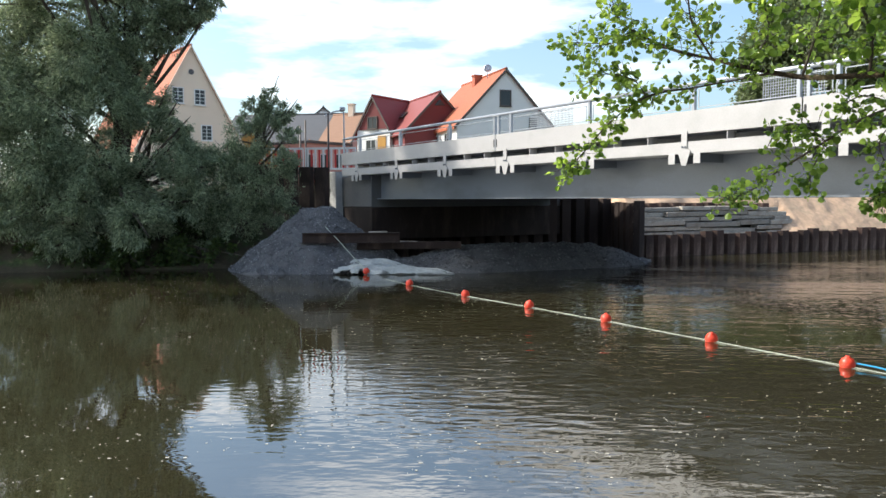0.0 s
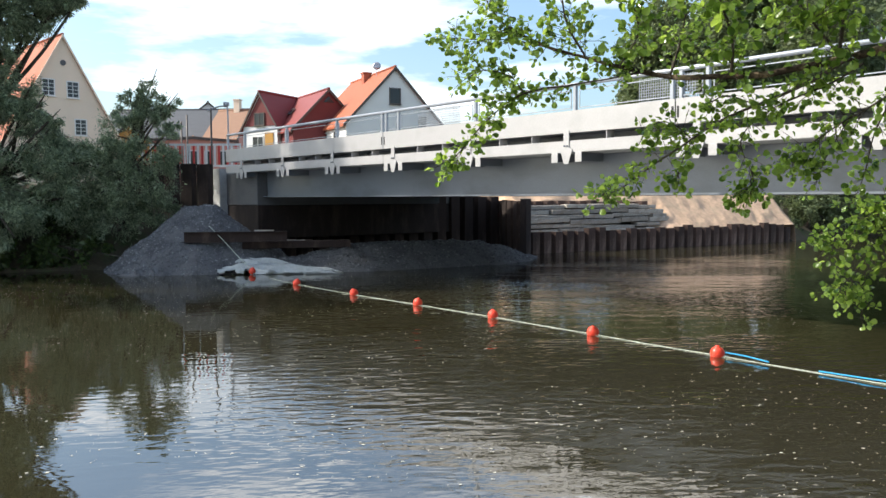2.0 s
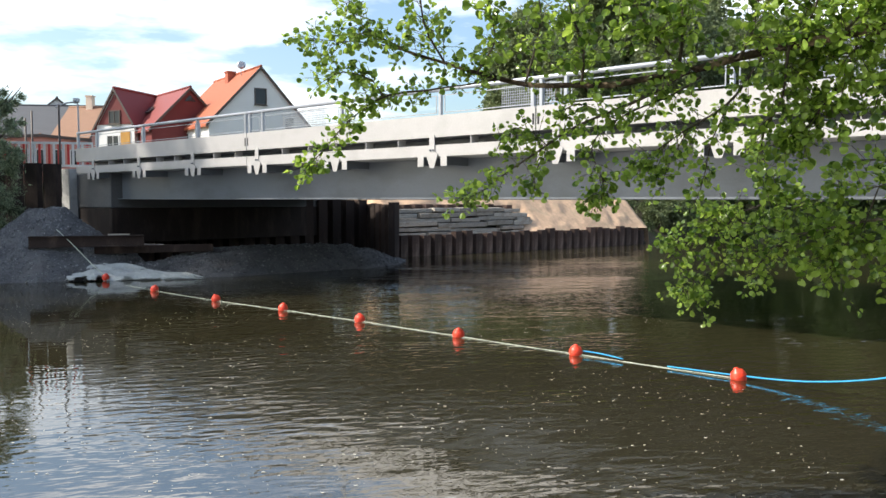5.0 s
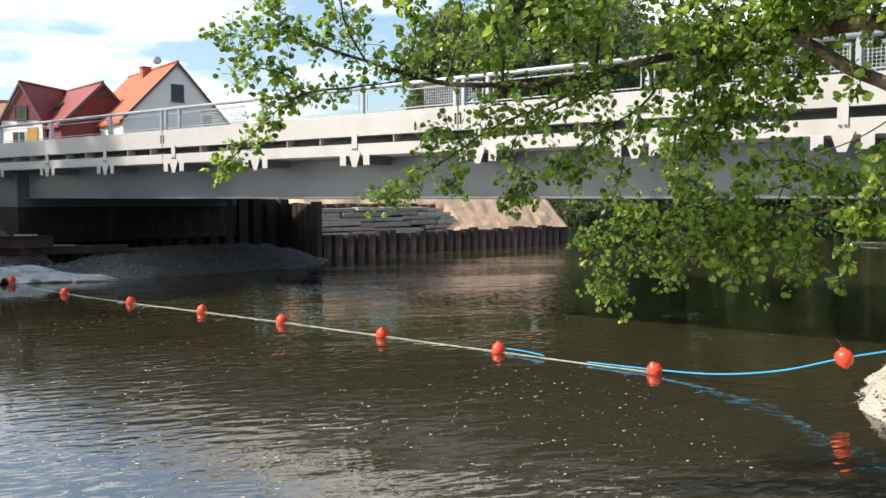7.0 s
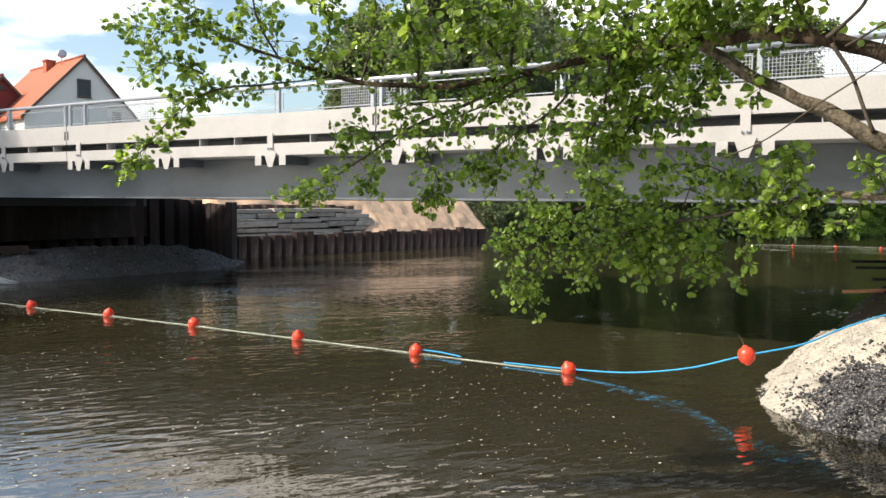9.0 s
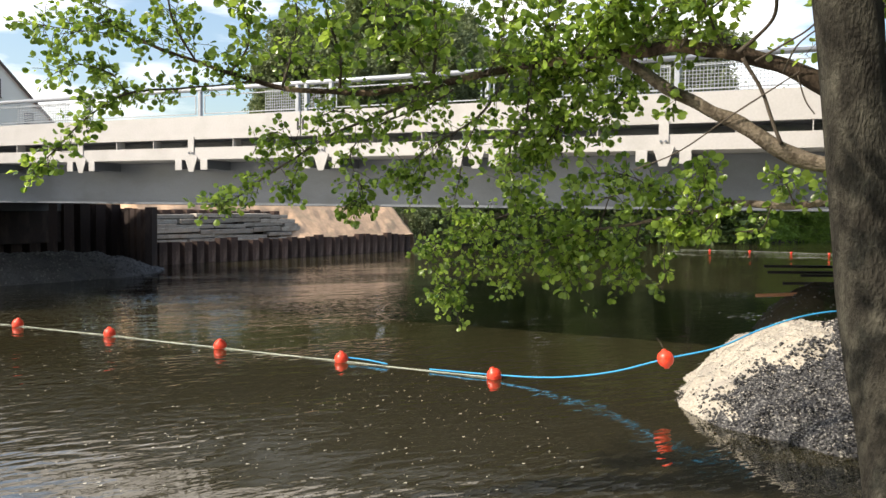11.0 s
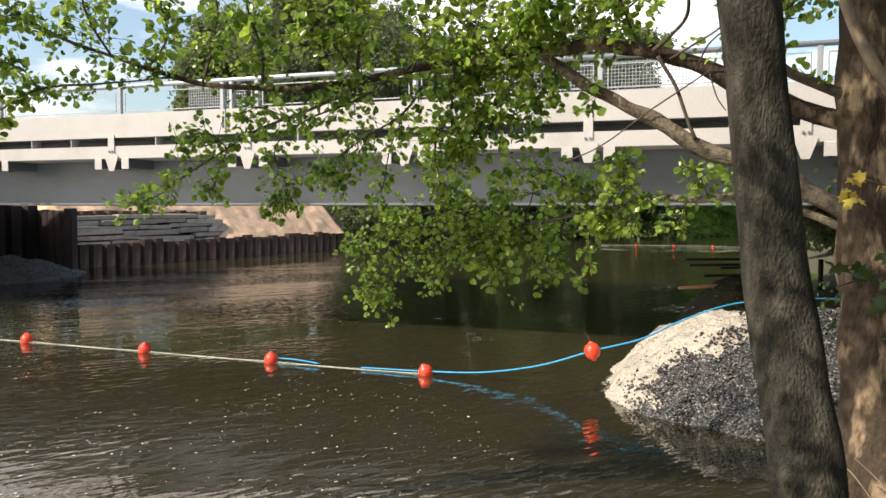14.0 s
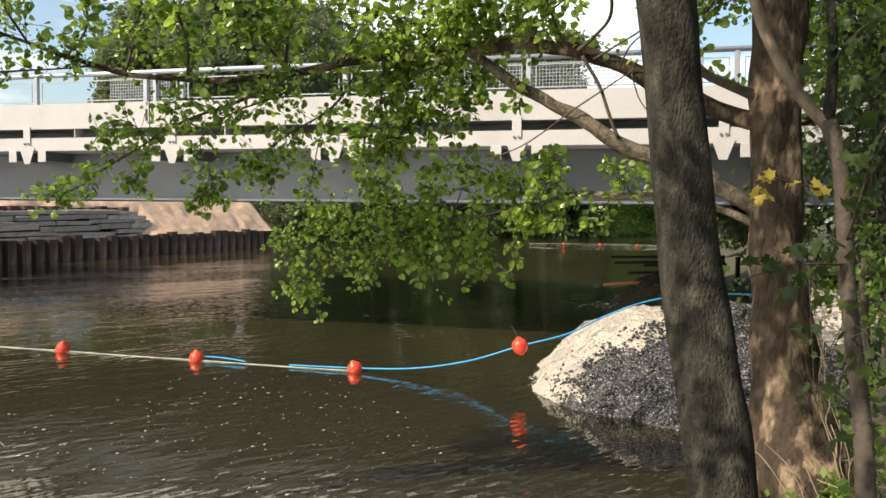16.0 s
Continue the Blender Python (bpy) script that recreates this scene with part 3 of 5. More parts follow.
sand_bank()


# ---- heaps ----
def stones(name, spots, sizes, mat, seed):
    """Many small angular stones in one mesh."""
    rng = np.random.default_rng(seed)
    N = len(spots)
    base = np.array([(1, 0, 0), (-1, 0, 0), (0, 1, 0), (0, -1, 0), (0, 0, 0.8), (0, 0, -0.8)], float)
    tri = np.array([(0, 2, 4), (2, 1, 4), (1, 3, 4), (3, 0, 4), (2, 0, 5), (1, 2, 5), (3, 1, 5), (0, 3, 5)])
    a = rng.uniform(0, 6.28, N)
    V = base[None] * rng.uniform(0.6, 1.3, (N, 6, 1)) * sizes[:, None, None] * np.array((1, rng.uniform(0.6, 1), 0.8))
    c, s = np.cos(a)[:, None], np.sin(a)[:, None]
    V = np.stack([V[..., 0] * c - V[..., 1] * s, V[..., 0] * s + V[..., 1] * c, V[..., 2] + V[..., 0] * rng.uniform(-.5, .5, (N, 1))], 2)
    V = (V + spots[:, None, :]).reshape(-1, 3)
    F = (tri[None] + (np.arange(N) * 6)[:, None, None]).reshape(-1, 3)
    me = bpy.data.meshes.new(name)
    me.from_pydata(V.tolist(), [], F.tolist())
    me.materials.append(mat)
    return me


def heap(name, label, center, rx, ry, h, mat, stone_mat, n_stones, size, turn=0, power=1.0, flat=0.0, seed=1, foot=-0.25, rough=0.10, coarse=None):
    root = thing(name, pose(center[0], center[1], 0, 0, 0, turn), label, "heap")

    def height(x, y):
        r = math.hypot(x / rx, y / ry)
        r *= 1 + 0.16 * noise.noise((x * 0.6 + seed, y * 0.6, seed)) + 0.06 * noise.noise((x * 2, y * 2, seed))
        r = max(0.0, (r - flat) / (1 - flat))
        return foot + (h - foot) * max(0.0, 1 - r) ** power + rough * (noise.noise((x * 1.6, y * 1.6, seed)) + 0.5 * noise.noise((x * 5, y * 5, seed))) * (1 if r < 1 else 0)

    n, m = 72, 44
    verts, faces = [(0, 0, height(0, 0))], []
    for j in range(1, m + 1):
        for i in range(n):
            a = 2 * math.pi * i / n
            f = 1.12 * j / m
            x, y = rx * f * math.cos(a), ry * f * math.sin(a)
            verts.append((x, y, height(x, y)))
    for i in range(n):
        faces.append((0, 1 + i, 1 + (i + 1) % n))
        for j in range(m - 1):
            p, q = 1 + j * n, 1 + (j + 1) * n
            faces.append((p + i, q + i, q + (i + 1) % n, p + (i + 1) % n))
    me = bpy.data.meshes.new("mound")
    me.from_pydata(verts, [], faces)
    me.materials.append(mat)
    me.shade_smooth()
    ob = new("mound", me)
    ob.parent = root
    rng = np.random.default_rng(seed)
    a, f = rng.uniform(0, 6.283, n_stones), np.sqrt(rng.random(n_stones))
    X, Y = rx * f * np.cos(a), ry * f * np.sin(a)
    Z = np.array([height(x, y) for x, y in zip(X, Y)])
    st = new("gravel_cover", stones("gravel_cover", np.stack([X, Y, Z + size * 0.2], 1), size * rng.uniform(0.4, 1.3, n_stones) ** 1.5, stone_mat, seed))
    st.parent = root
    tagged(st, kind="stuff")
    if coarse:
        rx2, ry2, c, lift, mat2, chip_mat, count, size2 = coarse
        a, f = rng.uniform(0, 6.283, count), np.sqrt(rng.random(count)) * 1.02
        X, Y = rx * f * np.cos(a), ry * f * np.sin(a)
        Z = np.array([height(x, y) for x, y in zip(X, Y)])
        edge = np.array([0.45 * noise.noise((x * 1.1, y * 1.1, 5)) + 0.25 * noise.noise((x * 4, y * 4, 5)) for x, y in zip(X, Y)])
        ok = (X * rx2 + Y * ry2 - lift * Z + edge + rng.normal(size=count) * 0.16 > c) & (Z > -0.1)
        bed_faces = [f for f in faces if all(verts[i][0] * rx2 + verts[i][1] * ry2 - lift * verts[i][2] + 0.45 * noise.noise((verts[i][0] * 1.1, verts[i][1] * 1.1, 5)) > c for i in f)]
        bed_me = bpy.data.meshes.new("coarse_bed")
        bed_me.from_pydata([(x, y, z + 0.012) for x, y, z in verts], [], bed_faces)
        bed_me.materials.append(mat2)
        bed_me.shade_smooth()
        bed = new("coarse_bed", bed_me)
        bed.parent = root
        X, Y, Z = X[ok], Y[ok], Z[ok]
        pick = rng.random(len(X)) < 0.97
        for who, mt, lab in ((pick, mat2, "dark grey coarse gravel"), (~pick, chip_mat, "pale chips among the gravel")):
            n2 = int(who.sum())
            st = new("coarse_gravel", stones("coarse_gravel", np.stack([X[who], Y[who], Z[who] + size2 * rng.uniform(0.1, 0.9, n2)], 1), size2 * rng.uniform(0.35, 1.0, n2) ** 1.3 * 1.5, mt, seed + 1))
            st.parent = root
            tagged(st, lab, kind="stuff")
    return root


M_STONE = material("loose_stone", (0.125, 0.125, 0.13), 0.9, vary=0.6, scale=9, bump=0.2, second=(0.27, 0.27, 0.27))
M_PALESTONE = material("pale_stone", (0.46, 0.43, 0.38), 0.9, vary=0.6, scale=14, bump=0.2, second=(0.26, 0.24, 0.22))
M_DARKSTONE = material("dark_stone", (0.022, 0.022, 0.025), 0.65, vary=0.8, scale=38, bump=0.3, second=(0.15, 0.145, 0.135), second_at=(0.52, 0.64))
M_STONECHIP = material("grey_stone_chip", (0.22, 0.21, 0.195), 0.8, vary=0.5, scale=24, bump=0.2, second=(0.14, 0.135, 0.13))
heap("gravel_heap", "tall cone of grey gravel at the bridge end", (-4.3, 26.3), 3.3, 2.7, 2.02, M_GRAVEL, M_STONE, 16000, 0.030, power=1.0, flat=0.16, seed=3)
heap("gravel_berm", "low flat grey gravel berm under the bridge", (2.6, 26.9), 5.6, 2.15, 0.72, M_GRAVEL, M_STONE, 14000, 0.030, turn=22, power=0.6, flat=0.45, seed=5)
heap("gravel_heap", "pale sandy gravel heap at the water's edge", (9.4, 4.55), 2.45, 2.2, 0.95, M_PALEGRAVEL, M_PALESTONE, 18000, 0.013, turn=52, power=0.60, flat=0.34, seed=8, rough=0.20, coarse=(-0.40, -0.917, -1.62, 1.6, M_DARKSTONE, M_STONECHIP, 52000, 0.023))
heap("gravel_spread", "low pale grey gravel spread on the near bank", (12.2, 4.0), 3.2, 1.9, 1.0, M_PALEGRAVEL, M_STONECHIP, 14000, 0.03, turn=20, power=0.6, flat=0.3, seed=12, rough=0.2)
heap("soil_heap", "dark soil mound on the bank behind the gravel", (14.6, 8.15), 2.9, 1.3, 0.86, M_SOIL, M_STONE, 500, 0.03, turn=30, power=0.6, flat=0.3, seed=9)

# fleece draped over the berm's edge
bm = bmesh.new()
n, m = 90, 36
grid = [[None] * m for _ in range(n)]
for i in range(n):
    for j in range(m):
        u, v = i / (n - 1), j / (m - 1)
        crest = min(1.0, 0.25 + u / 0.30) * (1 - u) ** 0.7
        ragged = 0.30 * noise.noise((v * 5, 2.0, 1)) * (1 - u) + 0.55 * noise.noise((v * 4, 7.0, 1)) * u
        fold = noise.noise((u * 2.2, v * 9 - u * 3, 0)) * 0.22 + noise.noise((u * 5, v * 22 - u * 6, 3)) * 0.10
        x = -3.78 + 3.75 * u + ragged
        y = 24.30 - 0.55 * u + (v - 0.3) * 1.2 * (1 - 0.7 * u) + 0.10 * noise.noise((u * 9, v * 3, 5))
        z = 0.02 + 0.44 * v ** 0.8 * crest + fold * (0.25 + crest)
        grid[i][j] = bm.verts.new((x, y, max(0.012, z)))
for i in range(n - 1):
    for j in range(m - 1):
        u, v = i / n, j / m
        edge = min(u, 1 - u, v, 1 - v)
        if edge + 0.16 * noise.noise((u * 16, v * 7, 9)) > 0.02:
            bm.faces.new((grid[i][j], grid[i + 1][j], grid[i + 1][j + 1], grid[i][j + 1]))
bmesh.ops.delete(bm, geom=[q for q in bm.verts if not q.link_faces], context="VERTS")
fleece = new("fleece_sheet", mesh_of("fleece_sheet", bm, M_FLEECE, True))
cloth = fleece.modifiers.new("thickness", "SOLIDIFY")
cloth.thickness = 0.010
tagged(fleece, "crumpled white fleece sheet draped over gravel into water", "sheet")

# beams lying on the gravel
beam = thing("steel_beam", pose(-4.6, 24.62, 0.93, 0, 0, 2), "rusty steel beam lying across the gravel heap", "beam")
part("web", boxes((0, 3.1, 0.10, 0.12, 0.03, 0.30)), M_RUST, beam)
for zz in (0.0, 0.30):
    part("flange", boxes((0, 3.1, 0, 0.22, zz, zz + 0.03)), M_RUST, beam)
beam2 = thing("timber_baulk", pose(-2.9, 25.0, 0.70, 0, 0, 6), "dark timber baulk lying on gravel under the bridge", "beam")
part("baulk", boxes((0, 3.4, 0, 0.26, 0, 0.24), bevel=0.02), M_RUST, beam2)
for i, (x, y, zz, L) in enumerate(((-2.5, 24.78, 1.26, 0.6), (-1.75, 25.2, 0.94, 0.8))):
    pl = thing("pale_batten", pose(x, y, zz, 0, 2 * i, 4), "short pale wooden batten on the dark beams", "batten")
    part("board", boxes((0, L, 0, 0.08, 0, 0.045), bevel=0.006), M_SLAB, pl)

# ---- float line ----
FLOATS = [(-2.50, 23.9, 0.10), (-1.05, 20.85, 0.04), (0.39, 18.3, 0.04), (1.69, 16.3, 0.04), (2.92, 14.3, 0.04), (4.18, 12.15, 0.04), (5.36, 10.15, 0.04), (6.62, 8.05, 0.04),
          (7.68, 6.02, 0.50)]


def float_mesh():
    bm = bmesh.new()
    prof = [(0.0, -0.115), (0.03, -0.118), (0.034, -0.10), (0.075, -0.075), (0.098, -0.03), (0.10, 0.005), (0.098, 0.035), (0.075, 0.078), (0.034, 0.10), (0.03, 0.118), (0.0, 0.115)]
    seg = 20
    rings = [[bm.verts.new((r * math.cos(2 * math.pi * k / seg), r * math.sin(2 * math.pi * k / seg), z)) for k in range(seg)] for r, z in prof[1:-1]]
    for a, b in zip(rings, rings[1:]):
        for k in range(seg):
            bm.faces.new((a[k], a[(k + 1) % seg], b[(k + 1) % seg], b[k]))
    bm.faces.new(rings[0][::-1])
    bm.faces.new(rings[-1])
    return bm


def seam_mesh():
    bm = bmesh.new()
    tube(bm, [(0.1005 * math.cos(a * math.pi / 12), 0.1005 * math.sin(a * math.pi / 12), 0.005) for a in range(25)], 0.004, 4)
    return bm


float_me, seam_me = mesh_of("ball", float_mesh(), M_BUOY, True), mesh_of("seam", seam_mesh(), M_BUOY, True)
stick_bm = bmesh.new()
tube(stick_bm, [(0, 0, 0.09), (-0.015, 0, 0.17), (-0.06, 0, 0.27)], [0.006, 0.005, 0.004], 5)
stick_me = mesh_of("cable_tail", stick_bm, M_DARKBARK)
for i, p in enumerate(FLOATS):
    hanging = i == 8
    fl = thing("float_ball", pose(p[0], p[1], p[2], 18 * math.sin(i * 2.1), 16 * math.cos(i * 1.3), 40 * i),
               "orange-red plastic float hanging on the blue rope above water" if hanging else "orange-red plastic float ball on the rope line", "float", "floats on the rope line")
    shared("ball", float_me, fl)
    shared("seam", seam_me, fl)
    if i in (6, 8):
        shared("cable_tail", stick_me, fl)


def rope(name, label, pts, r, mat, per=8):
    bm = bmesh.new()
    tube(bm, smooth_line(pts, per), r, 6)
    return tagged(new(name, mesh_of(name, bm, mat, True)), label, "rope")


def sagging(points, rise=0.03, side=0.0):
    out = []
    for a, b in zip(points, points[1:]):
        a, b = Vector(a), Vector(b)
        out += [a, (a + b) / 2 + Vector((side, side, rise))]
    return out + [Vector(points[-1])]


lo = [(x, y, 0.014) for x, y, z in FLOATS[:8]]
rope("float_rope", "pale green-white rope floating on the river between floats", [(-3.82, 24.95, 1.37), (-3.4, 24.6, 0.98), (-2.98, 24.3, 0.55)] + sagging(lo, -0.012)[0:], 0.0044, M_ROPE_WHITE)
rope("float_rope", "pale rope doubled beside the float line", sagging([(x - 0.02, y - 0.05, 0.008) for x, y, z in FLOATS[2:8]], 0.0, 0.05), 0.0022, M_ROPE_WHITE)
rope("mooring_rope", "pale rope running from the gravel heap to the first float", [(-3.90, 25.0, 1.44), (-3.42, 24.62, 1.0), (-2.98, 24.28, 0.56), (-2.52, 23.92, 0.14)], 0.011, M_ROPE_WHITE)
b7, b8, b9 = [Vector(FLOATS[i]) for i in (6, 7, 8)]
rope("blue_rope", "bright blue rope from the floats up onto the gravel heap", [b7 + (b8 - b7) * 0.6 + Vector((0, 0, -0.01)), b8 + Vector((0, 0, 0.01)), b8 + Vector((0.38, -0.75, 0.07)), b8 + Vector((0.75, -1.42, 0.22)), b9,
     Vector((8.15, 5.62, 0.66)), Vector((8.75, 5.45, 0.86)), Vector((9.4, 5.2, 1.03)), Vector((10.2, 4.9, 1.08)), Vector((11.5, 4.7, 1.0))], 0.011, M_ROPE_BLUE)
rope("blue_rope", "short blue rope beside a float", [b7 + Vector((0.05, 0.02, 0.02)), b7 + (b8 - b7) * 0.15 + Vector((0.05, 0.0, 0.02)), b7 + (b8 - b7) * 0.32], 0.011, M_ROPE_BLUE)
FAR = [(38.7, 29.4, 0.05), (40.2, 27.8, 0.05), (41.3, 25.9, 0.05), (42.2, 24.2, 0.05)]
for p in FAR:
    fl = thing("float_ball", pose(*p), "small red float on a distant rope line", "float", "floats on the far line")
    shared("ball", float_me, fl)
    fl.scale = (0.6, 0.6, 0.6)
rope("float_rope", "thin pale rope between distant floats", [(37.4, 31.0, 0.04)] + FAR + [(44, 22.5, 0.3)], 0.007, M_ROPE_WHITE)

# pole and black pipes on the right bank
pole = thing("wooden_pole", pose(13.2, 8.62, 0.74, 0, 88.5, -24), "reddish wooden pole lying over the dark mound", "pole")
bm = bmesh.new()
tube(bm, [(0, 0, 0), (0, 0, 2.4)], [0.032, 0.038], 8)
part("pole", bm, material("raw_wood", (0.55, 0.27, 0.15), 0.8, vary=0.25, scale=6), pole, smooth=True)
for i, (x, y, zz, L) in enumerate(((15.6, 10.1, 1.12, 2.6), (15.3, 9.8, 1.02, 2.8), (16.2, 9.6, 0.93, 2.2), (15.4, 9.5, 0.80, 2.4))):
    pipe = thing("black_pipe", pose(x, y, zz, 0, 90, -32 + 2 * i), "thin black pipe in a loose stack on the bank", "pipe", "black pipes")
    bm = bmesh.new()
    tube(bm, [(0, 0, 0), (0, 0, L)], 0.03, 8)
    part("tube", bm, M_DARK, pipe, smooth=True)
for x, y in ((17.42, 8.98), (18.0, 8.6)):
    tr = thing("pipe_trestle", pose(x, y, 0.2, 0, 0, -32), "dark timber trestle under black pipes", "trestle")
    part("upright", boxes((-0.04, 0.04, -0.04, 0.04, 0, 0.95)), M_DARKBARK, tr)
    part("upright", boxes((-0.04, 0.04, -0.7, -0.62, 0, 0.95)), M_DARKBARK, tr)


# ---- houses ----
def window(parent, x, z, w, h, y=0.0, bars=(2, 3), frame_mat=None, side=None):
    """A window in the gable (y = const) or, with side, in the long wall at x = side."""
    frame_mat = frame_mat or M_FRAME
    t = 0.07
    root = part("window", boxes((-w / 2 - t, w / 2 + t, -0.05, 0.02, h / 2, h / 2 + t), (-w / 2 - t, w / 2 + t, -0.05, 0.02, -h / 2 - t, -h / 2),
                                (-w / 2 - t, -w / 2, -0.05, 0.02, -h / 2, h / 2), (w / 2, w / 2 + t, -0.05, 0.02, -h / 2, h / 2)), frame_mat, parent)
    part("pane", boxes((-w / 2, w / 2, -0.012, 0.01, -h / 2, h / 2)), M_GLASS, root, "dark window pane")
    b = [(-w / 2 + w * i / bars[0] - 0.02, -w / 2 + w * i / bars[0] + 0.02, -0.035, -0.013, -h / 2, h / 2) for i in range(1, bars[0])]
    b += [(-w / 2, w / 2, -0.032, -0.013, -h / 2 + h * i / bars[1] - 0.015, -h / 2 + h * i / bars[1] + 0.015) for i in range(1, bars[1])]
    if b:
        part("glazing_bar", boxes(*b), frame_mat, root)
    part("sill", boxes((-w / 2 - 0.1, w / 2 + 0.1, -0.12, 0.0, -h / 2 - t - 0.05, -h / 2 - t)), frame_mat, root)
    root.matrix_basis = pose(x, y - 0.012, z) if side is None else pose(side - 0.012 if side < 0 else side + 0.012, x, z, 0, 0, -90 if side < 0 else 90)
    return root


def house(name, label, apex, yaw, half, eave, length, wall_mat, roof_mat, base=2.6, over=0.25, thick=0.16):
    """A gabled house: the gable at local y = 0 faces -y, the ridge runs along +y."""
    root = thing(name, pose(apex[0], apex[1], 0, 0, 0, yaw), label, "house", "houses of the town")
    top = apex[2] - thick
    bm = bmesh.new()
    extrude_profile(bm, [(-half, base), (half, base), (half, eave), (0, top), (-half, eave)], 0, length)
    part("wall", bm, wall_mat, root)
    rise = (top - eave) / half
    for sgn in (-1, 1):
        bm = bmesh.new()
        e = half + over
        z_e = eave - rise * over
        extrude_profile(bm, [(0, top + 0.004), (sgn * e, z_e + 0.004), (sgn * e, z_e + thick), (0, top + thick)], -0.14, length + 0.14)
        part("roof", bm, roof_mat, root)
        bm = bmesh.new()
        extrude_profile(bm, [(0, top - 0.06), (sgn * e, z_e - 0.06), (sgn * e, z_e + thick + 0.01), (0, top + thick + 0.01)], -0.19, -0.142)
        part("bargeboard", bm, M_DARKFRAME if wall_mat is not M_YELLOW else M_YELLOW, root)
    bm = bmesh.new()
    tube(bm, [(0, -0.14, top + thick), (0, length + 0.14, top + thick)], 0.1, 8)
    part("ridge", bm, roof_mat, root, smooth=True)
    return root


def chimney(root, x, y, z0, z1, w, mat):
    c = part("chimney", boxes((x - w / 2, x + w / 2, y - w / 2, y + w / 2, z0, z1)), mat, root, "brick chimney stack")
    part("cap", boxes((x - w / 2 - 0.06, x + w / 2 + 0.06, y - w / 2 - 0.06, y + w / 2 + 0.06, z1, z1 + 0.10)), mat, c)


M_BRICK = material("red_brick", (0.40, 0.12, 0.07), 0.85, vary=0.25, scale=8, bump=0.3)
hy = house("gabled_house", "tall cream rendered house with a steep tiled gable roof", (-18.93, 60.0, 13.95), 38, 4.3, 6.0, 14, M_YELLOW, M_ORANGEROOF, over=0.1)
for x, z in ((-1.05, 10.15), (0.62, 10.1), (1.1, 7.45), (-1.3, 7.45), (2.6, 4.6), (0, 4.6)):
    window(hy, x, z, 0.74, 1.06, bars=(2, 4))
bm = bmesh.new()
bmesh.ops.create_cone(bm, cap_ends=True, segments=18, radius1=0.2, radius2=0.2, depth=0.06, matrix=pose(0, -0.02, 11.95, 90))
part("round_vent", bm, M_GREYROOF, hy, "small dark round vent")
hw = house("gabled_house", "white rendered house with a bright orange tiled roof", (4.32, 55.0, 11.32), 18.6, 3.6, 7.35, 8.6, M_WHITE, M_ORANGEROOF)
window(hw, -0.02, 9.3, 0.72, 0.98, bars=(1, 1), frame_mat=M_DARKFRAME)
part("louvre", boxes(*[(1.75, 2.35, -0.06, -0.01, 7.25 + 0.13 * i, 7.31 + 0.13 * i) for i in range(6)]), M_GREYROOF, hw, "slatted grey vent")
for y in (2.0, 4.4, 6.6):
    window(hw, y, 6.3, 0.9, 1.2, side=-3.6, bars=(2, 1))
chimney(hw, -0.35, 4.6, 10.2, 11.42, 0.55, M_BRICK)
bm = bmesh.new()
bmesh.ops.create_cone(bm, cap_ends=True, segments=16, radius1=0.30, radius2=0.22, depth=0.08, matrix=pose(-0.3, 2.6, 11.75, 75, 0, -20))
dish = part("satellite_dish", bm, M_RAIL, hw, "grey satellite dish on the ridge")
part("dish_mast", boxes((-0.33, -0.29, 2.62, 2.66, 11.0, 11.75)), M_RAIL, dish)
hr = house("gabled_house", "red clad house with a red tiled roof", (-0.25, 58.0, 10.15), 22, 2.7, 7.2, 8.5, M_REDWALL, M_REDROOF)
bm = bmesh.new()
extrude_profile(bm, [(-0.42, 9.15), (0.42, 9.15), (0, 9.6)], -0.05, -0.005)
part("gable_window", bm, M_GLASS, hr, "small triangular attic window")
sky_win = part("roof_window", boxes((-0.32, 0.32, -0.45, 0.45, 0, 0.07)), M_DARKFRAME, hr, "skylight in the red roof")
sky_win.matrix_basis = pose(-1.45, 3.9, 8.77, 0, -45, 0)
part("pane", boxes((-0.26, 0.26, -0.38, 0.38, 0.071, 0.08)), M_GLASS, sky_win)
hc = house("cross_gable_house", "dark red gable wing with white balcony windows", (-5.28, 60.0, 10.15), -33, 1.55, 7.5, 5.0, M_WHITE, M_REDROOF, over=0.35)
bm = bmesh.new()
extrude_profile(bm, [(-1.4, 7.6), (1.4, 7.6), (0, 9.75)], -0.05, -0.006)
part("gable_cladding", bm, M_REDWALL, hc, "dark red timber gable")
window(hc, 0, 8.1, 0.8, 0.8, y=-0.06, bars=(2, 1), frame_mat=M_DARKFRAME)
window(hc, -0.2, 6.3, 0.9, 1.0, bars=(2, 1))
part("door", boxes((0.45, 1.2, -0.05, -0.004, 5.3, 7.1)), material("ochre_door", (0.55, 0.28, 0.06), 0.6), hc, "ochre door")
hg = house("long_house", "long house with a grey slate roof and salmon facade", (-8.0, 82.0, 11.2), 80, 4.5, 7.9, 14, M_PINK, M_GREYROOF)
for y in range(6):
    window(hg, 1.2 + 2.2 * y, 6.3, 0.9, 1.3, side=-4.5, bars=(2, 2))
hb = house("gabled_house", "pale house with a brown tiled roof", (-7.4, 76.0, 10.5), 70, 3.2, 7.6, 3.2, M_PINK, M_BROWNROOF)
chimney(hb, 0, 1.4, 10.0, 11.4, 0.55, M_YELLOW)
hl = house("gabled_house", "distant pale grey gabled house", (-13.1, 88.0, 12.6), 12, 4.0, 9.0, 9, M_WHITE, M_GREYROOF)
pk = house("salmon_house", "low salmon coloured street building", (-11.4, 68.0, 7.4), 8, 3.4, 7.0, 5, M_PINK, M_BROWNROOF)
